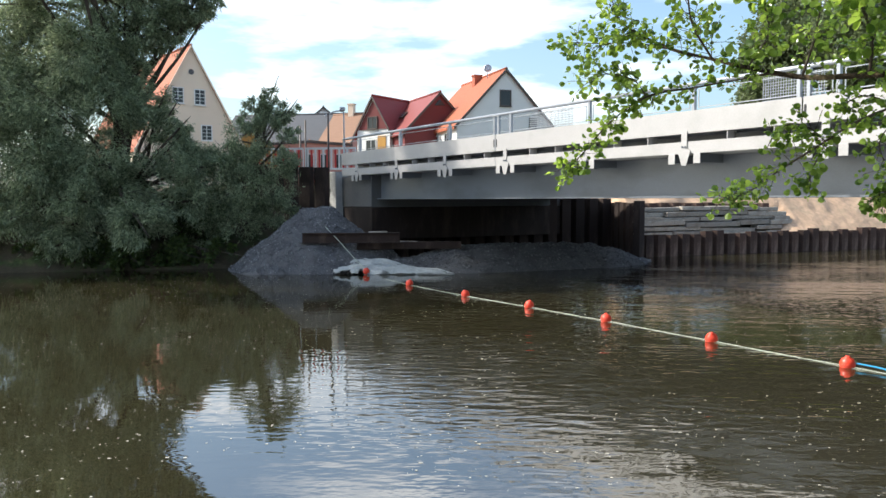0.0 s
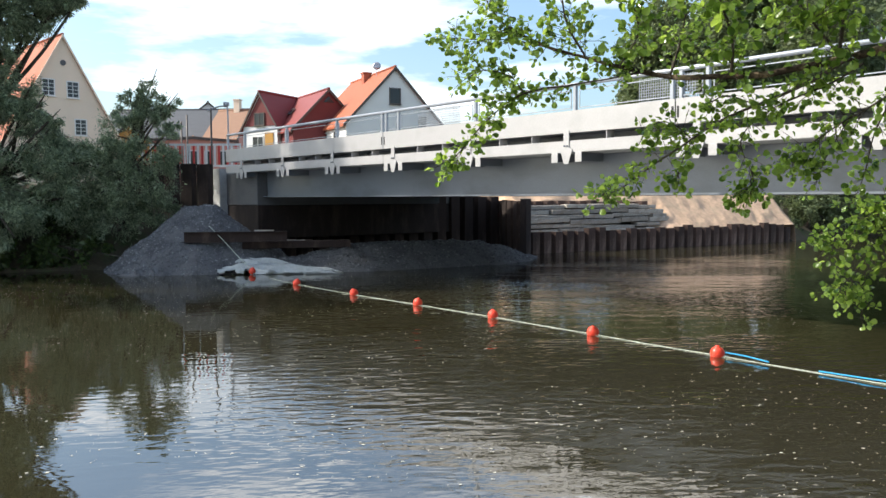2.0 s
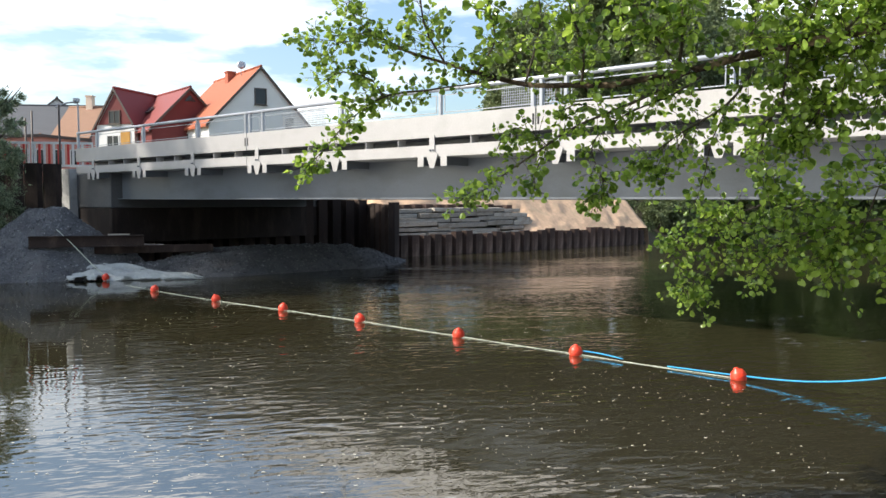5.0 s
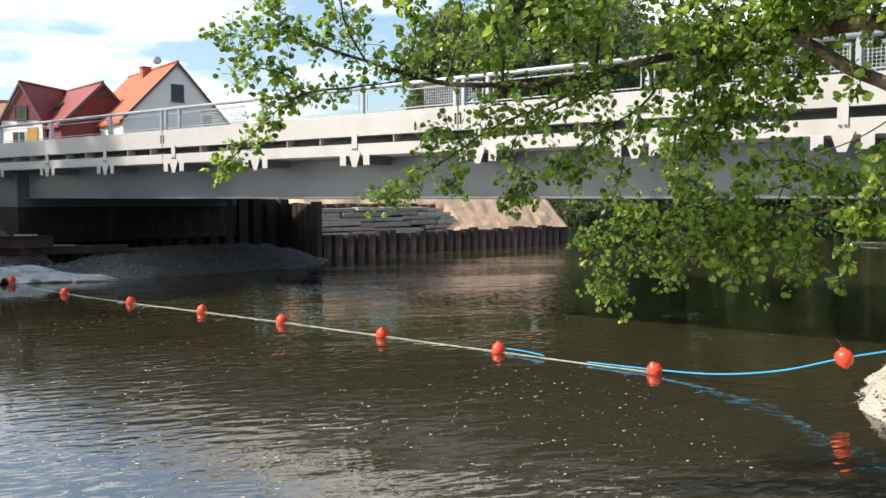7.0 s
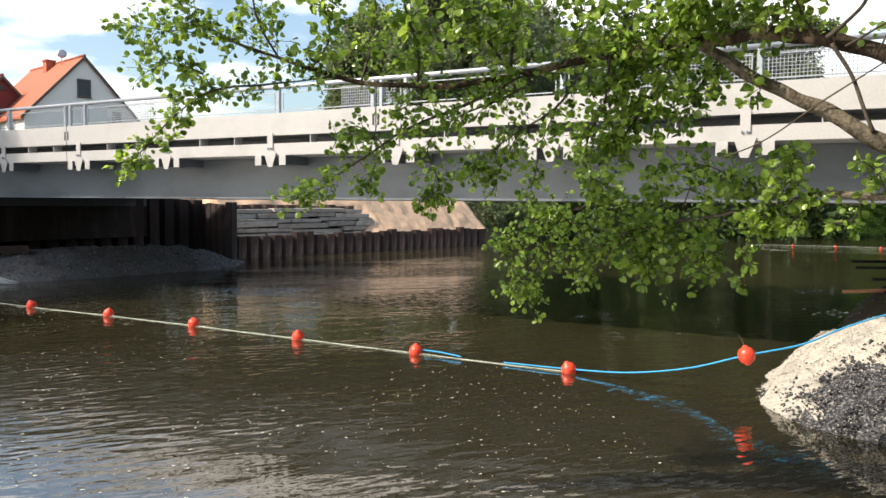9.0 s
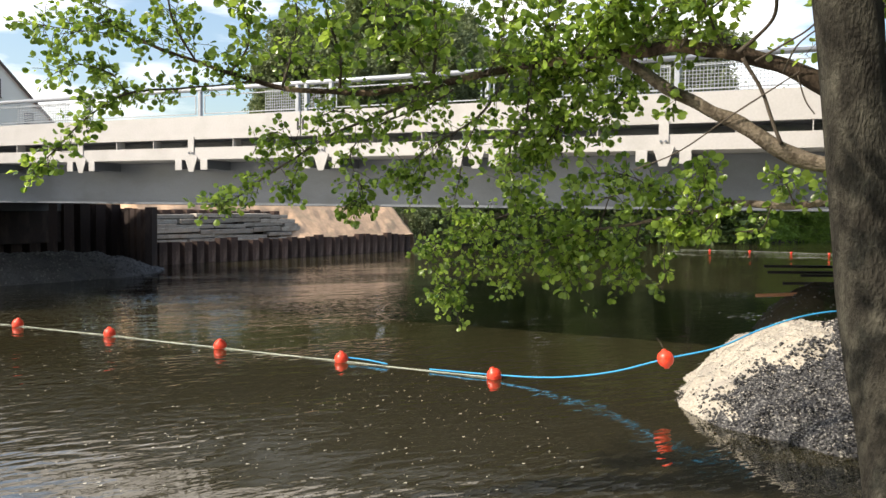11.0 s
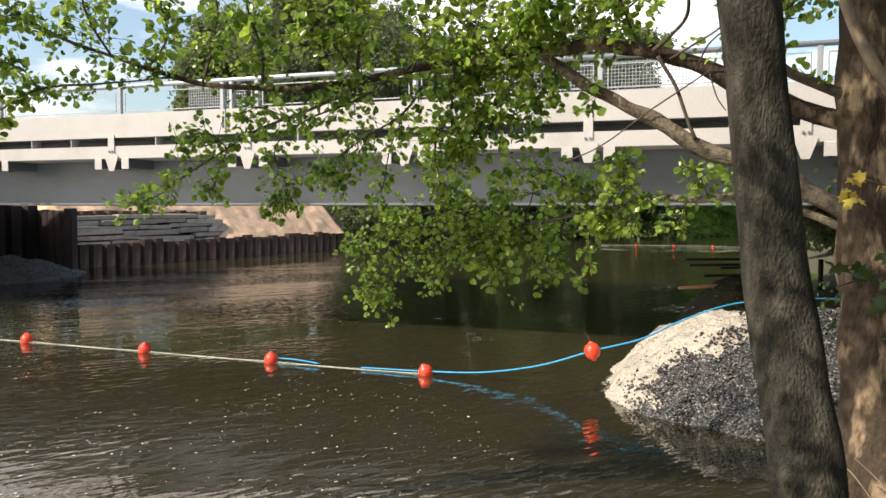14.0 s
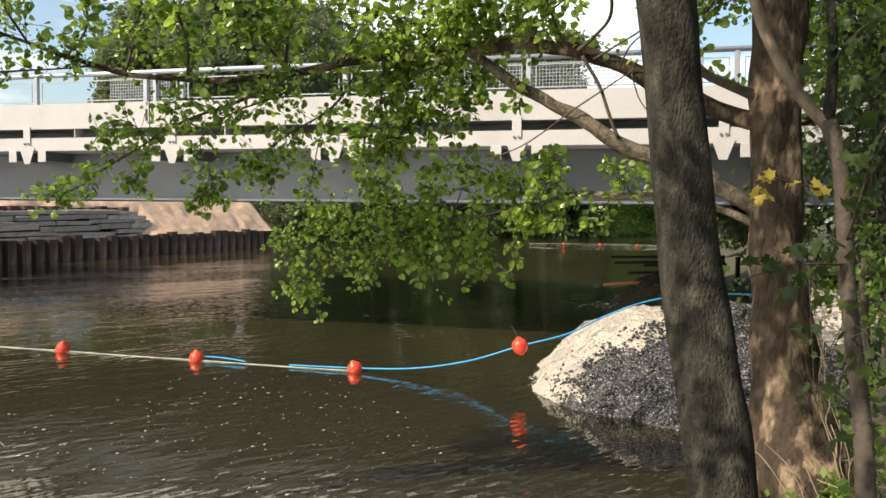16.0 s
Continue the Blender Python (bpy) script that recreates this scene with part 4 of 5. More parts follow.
for x in (-2.4, -1.2, 0, 1.2, 2.4):
    window(pk, x, 5.6, 0.55, 1.2, bars=(1, 1))
oh = house("ochre_house", "ochre rendered low house behind the trees", (-16.0, 66.0, 8.2), 10, 2.4, 6.2, 6, material("ochre_render", (0.58, 0.33, 0.10), 0.9, vary=0.08), M_BROWNROOF)

# street poles, barriers
for x, y, z1, name in ((-4.28, 28.6, 5.45, "pole"), (-5.6, 31.5, 5.5, "pole"), (-5.9, 32.0, 5.3, "pole")):
    p = thing("fence_pole", pose(x, y, 2.4), "thin dark steel pole beside the bridge end", "pole", "dark poles")
    bm = bmesh.new()
    tube(bm, [(0, 0, 0), (0, 0, z1 - 2.4)], 0.035, 8)
    part("shaft", bm, M_DARKFRAME, p, smooth=True)
lamp = thing("street_lamp", pose(-4.0, 31.0, 2.4), "grey street lamp with a short curved arm", "street lamp")
bm = bmesh.new()
tube(bm, smooth_line([(0, 0, 0), (0, 0, 3.1), (-0.08, 0, 3.38), (-0.4, 0, 3.36), (-0.75, 0, 3.2)], 5), 0.03, 8)
part("mast", bm, M_RAIL, lamp, smooth=True)
part("lamp_head", boxes((-0.16, 0.06, -0.08, 0.08, 3.40, 3.55), bevel=0.03), M_RAIL, lamp)
M_REDBAR = material("barrier_red", (0.62, 0.05, 0.045), 0.5)


def barrier(m, label, L=2.0):
    root = thing("barrier_panel", m, label, "barrier", "street barriers")
    part("frame", boxes((0, L, 0, 0.03, 0.92, 1.0), (0, L, 0, 0.03, 0.15, 0.22), (0, 0.04, 0, 0.03, 0, 0.92), (L - 0.04, L, 0, 0.03, 0, 0.92)), M_FRAME, root)
    n = int(L / 0.16)
    for i in range(n):
        x = 0.07 + (L - 0.14) * i / n
        part("bar", boxes((x, x + 0.075, 0.004, 0.026, 0.22, 0.92)), M_REDBAR if i % 2 else M_FRAME, root)
    for x in (0.25, L - 0.35):
        part("foot", boxes((x, x + 0.12, -0.3, 0.3, 0, 0.08), bevel=0.01), M_DARK, root)
    return root


b0 = barrier(pose(-7.4, 30.2, 3.3, 0, 0, -8), "red and white plastic street barrier")
for i in (1,):
    copy_thing(b0, pose(-7.4 + 2.03 * i, 30.2 - 0.28 * i, 3.3, 0, 0, -8))
for i in range(5):
    c = copy_thing(b0, BRIDGE @ pose(-1.0 + 2.04 * i, 7.2, 3.42))


# ---- trees ----
def tree(name, label, trunk, radii, clumps, per, leaf, mat, shape, bark, seed, droop=0.2, spread=1.0, limbs=True, kind="tree", hollow=0.55):
    """A tapered trunk with limbs to the clumps, and a crown of separate leaves."""
    base = Vector(trunk[0])
    root = thing(name, Matrix.Translation(base), label, kind)
    rng = np.random.default_rng(seed)
    rnd = random.Random(seed)
    bm = bmesh.new()
    line = smooth_line([Vector(p) - base for p in trunk], 4)
    rr = np.interp(np.linspace(0, 1, len(line)), np.linspace(0, 1, len(radii)), radii)
    tube(bm, line, list(rr), 10, 0.25)
    if limbs:
        for x, y, z, r in clumps:
            tip = Vector((x, y, z)) - base
            start = line[min(len(line) - 1, int(len(line) * rnd.uniform(0.45, 0.95)))]
            mid = (start + tip) / 2 + Vector((rnd.uniform(-.3, .3), rnd.uniform(-.3, .3), 0.25 * r))
            pts = smooth_line([start, mid, tip, tip + (tip - mid) * 0.4], 4)
            tube(bm, pts, list(np.linspace(radii[-1] * 0.5, 0.010, len(pts))), 6, 0.2)
            for _ in range(5):
                q = tip + Vector((rnd.gauss(0, 1), rnd.gauss(0, 1), rnd.gauss(0, 0.8))) * r * 0.6
                tube(bm, smooth_line([mid, (mid + q) / 2 + Vector((0, 0, 0.15)), q], 3), [0.007] * 6 + [0.003], 4)
    part("trunk", bm, bark, root, smooth=True)
    P, A = crown_points(rng, [(x - base.x, y - base.y, z - base.z, r) for x, y, z, r in clumps], per, spread, hollow)
    ob = new("crown", leaf_mesh("crown", P, A, leaf * rng.uniform(0.6, 1.25, len(P)), mat, shape, rng, droop))
    ob.parent = root
    return root


def scatter(rng, n, lo, hi, r0, r1):
    return [(rng.uniform(lo[0], hi[0]), rng.uniform(lo[1], hi[1]), rng.uniform(lo[2], hi[2]), rng.uniform(r0, r1)) for _ in range(n)]


r4 = random.Random(4)
tree("willow_tree", "large grey-green willow leaning over the far bank", [(-12.0, 28.6, 0.9), (-11.8, 28.3, 3.5), (-11.3, 28, 6.5), (-10.8, 27.8, 9.0)], [0.5, 0.38, 0.28, 0.16],
     scatter(r4, 8, (-15.8, 26.0, 5.0), (-11.6, 29.5, 8.2), 1.0, 1.6) + scatter(r4, 8, (-15.8, 25, 8.0), (-11.5, 30, 12.5), 1.1, 1.7)
     + [(-9.2, 27.6, 9.2, 0.85), (-8.5, 27.5, 9.6, 0.65), (-10.2, 27.8, 8.8, 1.0), (-8.1, 27.4, 9.0, 0.4), (-10.2, 28.2, 11.0, 1.3), (-11.2, 27.6, 7.0, 0.9), (-10.9, 27.3, 5.6, 0.6), (-9.7, 27.4, 8.2, 0.75), (-10.7, 27.2, 8.0, 1.1), (-11.6, 26.9, 9.2, 1.2), (-9.9, 27.8, 10.1, 1.0), (-11.8, 27.0, 6.2, 1.1), (-8.9, 27.4, 8.7, 0.5), (-12.3, 27.0, 7.6, 1.3), (-11.5, 24.0, 11.8, 1.5), (-12.5, 22.5, 12.8, 1.5), (-10.6, 24.8, 13.2, 1.4), (-13.5, 24.0, 14.0, 1.6), (-11.5, 30.0, 12.0, 1.8), (-12.5, 31.0, 14.0, 1.8), (-11.0, 31.5, 13.5, 1.5), (-9.3, 27.3, 8.8, 0.6), (-8.6, 27.3, 8.9, 0.5), (-10.6, 27.0, 6.6, 0.8), (-8.2, 27.4, 9.5, 0.6)],
     3600, 0.155, M_WILLOW, LEAF_NARROW, M_DARKBARK, 21, 0.5)
tree("willow_tree", "low spreading willow with hanging branches over the water", [(-11.4, 27.2, 0.5), (-11.2, 26.9, 1.6), (-11.0, 26.6, 3.0)], [0.35, 0.28, 0.18],
     scatter(r4, 8, (-13.0, 24.6, 1.4), (-9.4, 26.6, 3.4), 0.9, 1.3) + scatter(r4, 7, (-13.6, 25.2, 3.4), (-10.4, 27.4, 5.2), 0.9, 1.4)
     + [(-9.3, 26.4, 4.1, 0.6), (-8.8, 26.2, 3.2, 0.85), (-8.5, 26.1, 2.3, 0.7), (-12.2, 24.9, 1.0, 0.7), (-14.4, 25.8, 3.4, 1.4), (-15.3, 25.6, 1.9, 1.4), (-14.0, 25.6, 5.3, 1.3), (-15.8, 26.0, 5.2, 1.4), (-13.8, 25.0, 1.8, 1.0), (-9.7, 26.6, 5.5, 0.6), (-9.0, 26.4, 4.7, 0.5), (-9.4, 26.5, 5.1, 0.5), (-8.3, 26.3, 3.4, 0.6), (-9.9, 26.5, 4.8, 0.7), (-10.4, 26.5, 5.6, 0.7)],
     4400, 0.145, M_WILLOW, LEAF_NARROW, M_DARKBARK, 22, 0.6)
# out of view; added to block sun from the bridge end
tree("willow_tree", "unseen tall willow added on the far bank as a shade tree", [(-20.5, 25.6, 0.9), (-20, 25, 5), (-19.5, 24, 10)], [0.6, 0.45, 0.25],
     scatter(r4, 12, (-24, 20, 5), (-17.5, 27, 14.5), 1.5, 2.2), 700, 0.24, M_WILLOW, LEAF_NARROW, M_DARKBARK, 26, 0.5)
tree("willow_bush", "rounded grey-green willow bush at the bridge end", [(-7.0, 27.9, 1.2), (-6.9, 27.6, 2.4), (-6.7, 27.4, 3.6)], [0.2, 0.15, 0.09],
     [(-6.9, 27.0, 4.3, 0.75), (-6.2, 27.2, 3.6, 0.85), (-6.9, 26.8, 2.7, 1.0), (-7.7, 27.0, 3.3, 0.9), (-6.0, 27.1, 2.5, 0.75), (-7.0, 26.6, 1.6, 0.85), (-7.9, 26.7, 2.0, 0.8), (-6.2, 27.3, 5.1, 0.55),
      (-6.7, 27.5, 5.5, 0.5), (-5.7, 27.5, 5.3, 0.35), (-5.4, 27.4, 5.5, 0.4), (-6.1, 27.5, 5.95, 0.3), (-8.3, 26.7, 1.3, 0.7), (-8.3, 27.0, 3.6, 0.7), (-5.6, 27.3, 3.6, 0.6), (-5.5, 27.2, 4.5, 0.45), (-6.6, 27.3, 4.9, 0.6), (-5.7, 26.9, 1.9, 0.6), (-6.3, 27.3, 5.6, 0.45), (-5.9, 27.4, 5.0, 0.5), (-7.5, 27.1, 3.9, 0.6), (-8.6, 26.9, 3.7, 0.75), (-9.2, 26.8, 4.2, 0.6)],
     5200, 0.125, M_WILLOW, LEAF_NARROW, M_DARKBARK, 23, 0.2)
# added dark clumps stand in for the black shade under the willows
tree("shade_bush", "dark leaf clumps added as the shade below the willows", [(-12.5, 28.5, 0.8), (-12.5, 28.4, 1.4)], [0.1, 0.06],
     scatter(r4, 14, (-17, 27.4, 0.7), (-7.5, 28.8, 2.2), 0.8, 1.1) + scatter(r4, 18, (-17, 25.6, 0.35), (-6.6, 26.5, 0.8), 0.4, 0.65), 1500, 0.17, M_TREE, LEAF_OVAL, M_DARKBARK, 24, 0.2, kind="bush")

# woods behind the bridge and along the far reach
r5 = random.Random(9)
spots = [(27.5, 41.5, 4, 2.0), (30.5, 46, 16, 3.8), (36, 52, 16, 4.2), (41, 45.5, 14, 3.6), (48, 44, 16, 4.0), (53, 40, 12, 3.4), (44, 58, 18, 4.5), (36.5, 47, 13, 3.4), (29, 56, 15, 3.8), (57, 20, 12, 3.6), (46, 37, 15, 3.4), (42, 41, 16, 3.2), (52, 13, 13, 3.4), (25.0, 47, 13, 3.0), (58, 41, 12, 3.2), (33, 50, 9, 2.6), (28, 51, 18, 4.6), (33, 57, 20, 5.2), (38.5, 58, 20, 5.2), (24, 56, 16, 4.4), (21.5, 52, 11, 3.2), (39.5, 49.5, 16, 4.2), (42.5, 50.5, 15, 4.0), (45.5, 47.5, 15, 4.0), (64, 42, 13, 3.6), (72, 43, 14, 4.0), (20.5, 9.0, 3, 1.4), (25.5, 11.2, 3.4, 1.5), (31, 14, 4, 1.6), (37, 17, 4.5, 1.8), (43, 20, 5, 2.0)]
for i, (x, y, h, r) in enumerate(spots):
    cl = [(x, y, h * 0.8, r * 0.7)]
    for _ in range(9):
        a = r5.uniform(0, 6.28)
        d = r * r5.uniform(0.3, 0.85)
        cl.append((x + d * math.cos(a), y + d * math.sin(a), 1.2 + (h - 1.2) * r5.uniform(0.12, 0.95), r * r5.uniform(0.32, 0.5)))
    tree("broadleaf_tree", "tall leafy green tree on the bank beyond the bridge" if h > 8 else "green leafy bush on the river bank", [(x, y, 1.0), (x + 0.2, y, h * 0.4), (x, y + 0.3, h * 0.75)],
         [0.035 * h ** 0.9, 0.025 * h ** 0.9, 0.1], cl, 1000, 0.30, M_FARTREE, LEAF_OVAL, M_DARKBARK, 40 + i, 0.2)
tree("bank_bush", "dense green bush hanging over the water", [(26.0, 40.4, 0.6), (26.2, 40.3, 1.6)], [0.12, 0.06],
     [(25.2, 39.7, 1.5, 0.9), (26.5, 40.2, 1.8, 1.1), (28.2, 41.2, 1.7, 1.2), (27.0, 40.0, 0.8, 0.7), (30, 42.6, 2.0, 1.3), (25.0, 40.4, 2.4, 0.8), (23.7, 39.8, 2.4, 0.5), (31.5, 44.5, 2.2, 1.6)], 1200, 0.16, M_FARTREE, LEAF_OVAL, M_DARKBARK, 60, kind="bush")

tree("sunlit_bush", "bright sunlit green bushes at the end of the reach", [(55.0, 38.0, 0.6), (55.0, 38.0, 2.5)], [0.2, 0.1],
     scatter(random.Random(3), 40, (51.5, 35.6, 0.5), (68, 39.5, 7.5), 1.3, 2.0) + [(50.2 + 0.9 * i, 36.3 + 0.1 * i + 0.5 * math.sin(i * 2.3), 0.7 + 0.35 * math.sin(i * 1.7), 1.25) for i in range(22)] + [(51 + 1.1 * i, 37.2 + 0.1 * i, 2.4 + 0.5 * math.sin(i * 2.9), 1.4) for i in range(18)], 500, 0.22, M_BRIGHT, LEAF_OVAL, M_DARKBARK, 61, kind="bush")


for i, (x, y) in enumerate(((12, 42.5), (16.5, 44), (20.5, 44.5), (24.5, 44.2), (8, 43))):
    tree("bank_bush", "green bush on the far bank behind the sand", [(x, y, 2.4), (x, y, 3.4)], [0.1, 0.05],
         scatter(random.Random(50 + i), 11, (x - 2.0, y - 0.8, 2.6), (x + 2.0, y + 0.8, 5.6), 0.8, 1.2), 520, 0.2, M_FARTREE, LEAF_OVAL, M_DARKBARK, 160 + i, kind="bush")


# thicket that closes the far end of the reach
r8 = random.Random(77)
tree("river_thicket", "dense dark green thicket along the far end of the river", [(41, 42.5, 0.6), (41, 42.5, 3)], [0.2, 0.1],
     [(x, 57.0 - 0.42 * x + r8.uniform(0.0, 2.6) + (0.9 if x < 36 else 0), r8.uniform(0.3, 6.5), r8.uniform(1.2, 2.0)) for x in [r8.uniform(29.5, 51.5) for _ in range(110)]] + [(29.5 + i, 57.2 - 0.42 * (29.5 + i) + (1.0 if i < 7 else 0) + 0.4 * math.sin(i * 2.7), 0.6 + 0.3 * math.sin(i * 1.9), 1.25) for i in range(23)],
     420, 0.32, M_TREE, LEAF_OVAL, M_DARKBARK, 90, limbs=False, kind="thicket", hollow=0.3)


# ---- alders on the near bank ----
def trunk_mesh(pts, radii, seg=24, rough=0.12, per=7):
    bm = bmesh.new()
    line = smooth_line(pts, per)
    rr = np.interp(np.linspace(0, 1, len(line)), np.linspace(0, 1, len(radii)), radii)
    tube(bm, line, list(rr), seg, rough)
    return bm


front = thing("alder_tree", pose(-0.009, 0.018, 0), "leaning smooth grey alder trunk beside the water", "tree")
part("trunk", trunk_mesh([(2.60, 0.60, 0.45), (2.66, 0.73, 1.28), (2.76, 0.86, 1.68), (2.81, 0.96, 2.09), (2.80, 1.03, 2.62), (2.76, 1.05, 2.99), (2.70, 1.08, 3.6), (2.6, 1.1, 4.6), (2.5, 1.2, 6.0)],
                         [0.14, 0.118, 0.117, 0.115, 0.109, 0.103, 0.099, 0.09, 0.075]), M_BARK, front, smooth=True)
back = thing("alder_tree", pose(0, 0, 0), "flaking brown alder with long branches over the river", "tree")
part("trunk", trunk_mesh([(4.47, 1.15, 0.35), (4.52, 1.22, 0.78), (4.64, 1.37, 1.2), (4.72, 1.48, 1.83), (4.76, 1.53, 2.49), (4.75, 1.54, 2.99), (4.7, 1.5, 3.6), (4.6, 1.5, 4.8), (4.5, 1.6, 6.2)],
                         [0.32, 0.245, 0.185, 0.155, 0.145, 0.145, 0.135, 0.11, 0.07], rough=0.3), M_BARK2, back, smooth=True)
sap = thing("alder_sapling", pose(0, 0, 0), "thin forked young alder stem", "tree")
part("trunk", trunk_mesh([(3.45, 0.52, 0.5), (3.52, 0.57, 1.09), (3.63, 0.64, 1.43), (3.70, 0.73, 1.9), (3.75, 0.79, 2.39), (3.76, 0.86, 2.65)], [0.045, 0.040, 0.036, 0.034, 0.034, 0.036], 14), M_DARKBARK, sap, smooth=True)
part("limb", trunk_mesh([(3.76, 0.86, 2.63), (3.72, 0.97, 2.77), (3.65, 1.08, 3.0), (3.58, 1.13, 3.2), (3.5, 1.2, 3.6)], [0.032, 0.028, 0.026, 0.024, 0.018], 12), M_PALEBARK, sap, smooth=True)
part("limb", trunk_mesh([(3.76, 0.86, 2.63), (3.74, 0.84, 2.93), (3.70, 0.85, 3.22), (3.68, 0.87, 3.7)], [0.028, 0.022, 0.02, 0.016], 12), M_BARK, sap, smooth=True)

M_LIMBBARK = material("pale_limb_bark", (0.17, 0.14, 0.105), 0.9, vary=0.45, scale=14, bump=0.8, bump_scale=60, second=(0.07, 0.055, 0.04), second_at=(0.48, 0.62), spec=0.2)
bough_count = 0


def bough(pts, r0, r1, bark, reach, leaves):
    """A limb of the alder over the river; side twigs as long as its reach carry the leaves in loose tufts."""
    global bough_count
    bough_count += 1
    rnd, rng = random.Random(300 + bough_count), np.random.default_rng(300 + bough_count)
    line = smooth_line(pts, 7)
    k = r0 * 0.35 + 0.003
    line = [p + Vector((noise.noise(p * 4.0), noise.noise(p * 4.0 + Vector((9, 0, 0))), noise.noise(p * 4.0 + Vector((0, 9, 0))))) * k for p in line]
    bm = bmesh.new()
    tube(bm, line, list(np.linspace(r0, r1, len(line))), 14 if r0 > 0.02 else 6, 0.5)
    P, A = [], []
    outer = pts[-1][1] > 4.4
    while len(P) < leaves * (1.35 if outer else 1.08):
        f = min(1.0, rnd.random() ** 0.9 * 1.06)
        i = min(len(line) - 2, int(f * (len(line) - 1)))
        d = (line[i + 1] - line[i]).normalized()
        o = Vector((rnd.gauss(0, 1), rnd.gauss(0, 1), rnd.gauss(0.05, 0.9))).normalized()
        way = (d * rnd.uniform(0.2, 0.9) + o).normalized()
        L = reach * rnd.uniform(0.35, 1.2)
        p = line[i].copy()
        twig = [p.copy()]
        n = max(3, int(L / 0.028))
        flat = Vector((rnd.gauss(0, 0.6), rnd.gauss(0, 0.6), 1)).normalized()
        for q in range(n):
            way = (way + Vector((rnd.gauss(0, .12), rnd.gauss(0, .12), -0.03 + rnd.gauss(0, .1)))).normalized()
            p = p + way * (L / n)
            twig.append(p.copy())
            if q < n * 0.2 and n > 4:
                continue
            side = way.cross(flat) * (1 if q % 2 else -1) + Vector((rnd.gauss(0, .45), rnd.gauss(0, .45), rnd.gauss(-0.1, .45)))
            P.append(p + side.normalized() * 0.022)
            A.append(side.normalized() + way * 0.6)
            if q == n - 1:
                for _ in range(3):
                    e = way + Vector((rnd.gauss(0, .7), rnd.gauss(0, .7), rnd.gauss(0, .6)))
                    P.append(p + e.normalized() * 0.02)
                    A.append(e)
        tube(bm, twig[::2] + [twig[-1]], 0.0020, 4)
    limb = part("limb", bm, bark, back, smooth=True)
    if P:
        lv = new("foliage", leaf_mesh("foliage", np.array(P), np.array(A), (0.046 if outer else 0.056) * rng.uniform(0.45, 1.25, len(P)), M_ALDER, LEAF_ROUND, rng, 0.15, 0.6))
        lv.parent = limb
        tagged(lv, "rounded green alder leaves", kind="stuff")


bough([(4.74, 1.50, 2.73), (4.51, 2.00, 2.94), (4.32, 2.35, 3.16), (4.16, 2.60, 3.25), (4.00, 2.83, 3.30), (3.89, 2.99, 3.28), (3.79, 3.13, 3.28)], 0.058, 0.036, M_BARK2, 0.00, 0)
bough([(3.79, 3.13, 3.28), (3.61, 3.34, 3.26), (3.42, 3.54, 3.23), (3.21, 3.74, 3.18), (2.98, 3.93, 3.12), (2.71, 4.13, 3.08), (2.43, 4.31, 3.05), (2.10, 4.49, 3.08), (1.80, 4.61, 3.15), (1.58, 4.68, 3.22), (1.34, 4.75, 3.30), (1.18, 4.79, 3.38)], 0.03, 0.006, M_BARK2, 0.11, 190)
bough([(1.94, 4.56, 3.11), (1.54, 4.78, 3.05), (1.23, 4.92, 3.01), (1.01, 5.03, 2.85), (0.83, 5.13, 2.64), (0.73, 5.17, 2.53)], 0.008, 0.003, M_DARKBARK, 0.13, 375)
bough([(4.72, 1.50, 2.20), (4.50, 1.98, 2.53), (4.39, 2.24, 2.62), (4.31, 2.40, 2.72), (4.19, 2.61, 2.85), (4.07, 2.79, 2.98), (3.97, 2.93, 3.07), (3.86, 3.05, 3.18), (3.78, 3.14, 3.26)], 0.052, 0.028, M_LIMBBARK, 0.00, 0)
bough([(4.70, 1.50, 2.12), (4.59, 2.03, 2.34), (4.59, 2.42, 2.34), (4.54, 2.85, 2.35), (4.49, 3.11, 2.28), (4.40, 3.46, 2.22), (4.26, 3.82, 2.15), (4.07, 4.22, 2.05)], 0.026, 0.007, M_LIMBBARK, 0.12, 236)
bough([(4.14, 2.49, 3.20), (4.20, 2.43, 3.06), (4.26, 2.37, 2.86), (4.30, 2.32, 2.70)], 0.014, 0.011, M_DARKBARK, 0.00, 0)
bough([(4.29, 2.22, 3.10), (4.22, 2.38, 2.99), (4.14, 2.57, 2.86), (4.01, 2.82, 2.67), (3.85, 3.05, 2.55)], 0.006, 0.004, M_DARKBARK, 0.00, 0)
bough([(4.12, 2.51, 3.23), (4.13, 2.39, 3.31), (4.12, 2.28, 3.41), (4.04, 2.22, 3.58)], 0.014, 0.008, M_DARKBARK, 0.00, 0)
bough([(4.24, 2.29, 3.10), (4.22, 2.19, 3.24), (4.23, 2.04, 3.33)], 0.006, 0.004, M_DARKBARK, 0.00, 0)
bough([(1.34, 4.76, 3.30), (1.13, 4.88, 3.36), (0.90, 4.99, 3.38), (0.74, 5.06, 3.40)], 0.005, 0.003, M_DARKBARK, 0.15, 216)
bough([(1.18, 4.79, 3.38), (1.03, 4.84, 3.49), (0.96, 4.87, 3.67)], 0.005, 0.003, M_DARKBARK, 0.15, 152)
bough([(1.22, 4.89, 3.00), (1.13, 4.91, 3.12), (0.95, 4.96, 3.17), (0.82, 5.00, 3.11)], 0.004, 0.003, M_DARKBARK, 0.14, 176)
bough([(1.58, 4.66, 3.22), (1.43, 4.59, 3.42), (1.35, 4.47, 3.66)], 0.007, 0.004, M_DARKBARK, 0.18, 185)
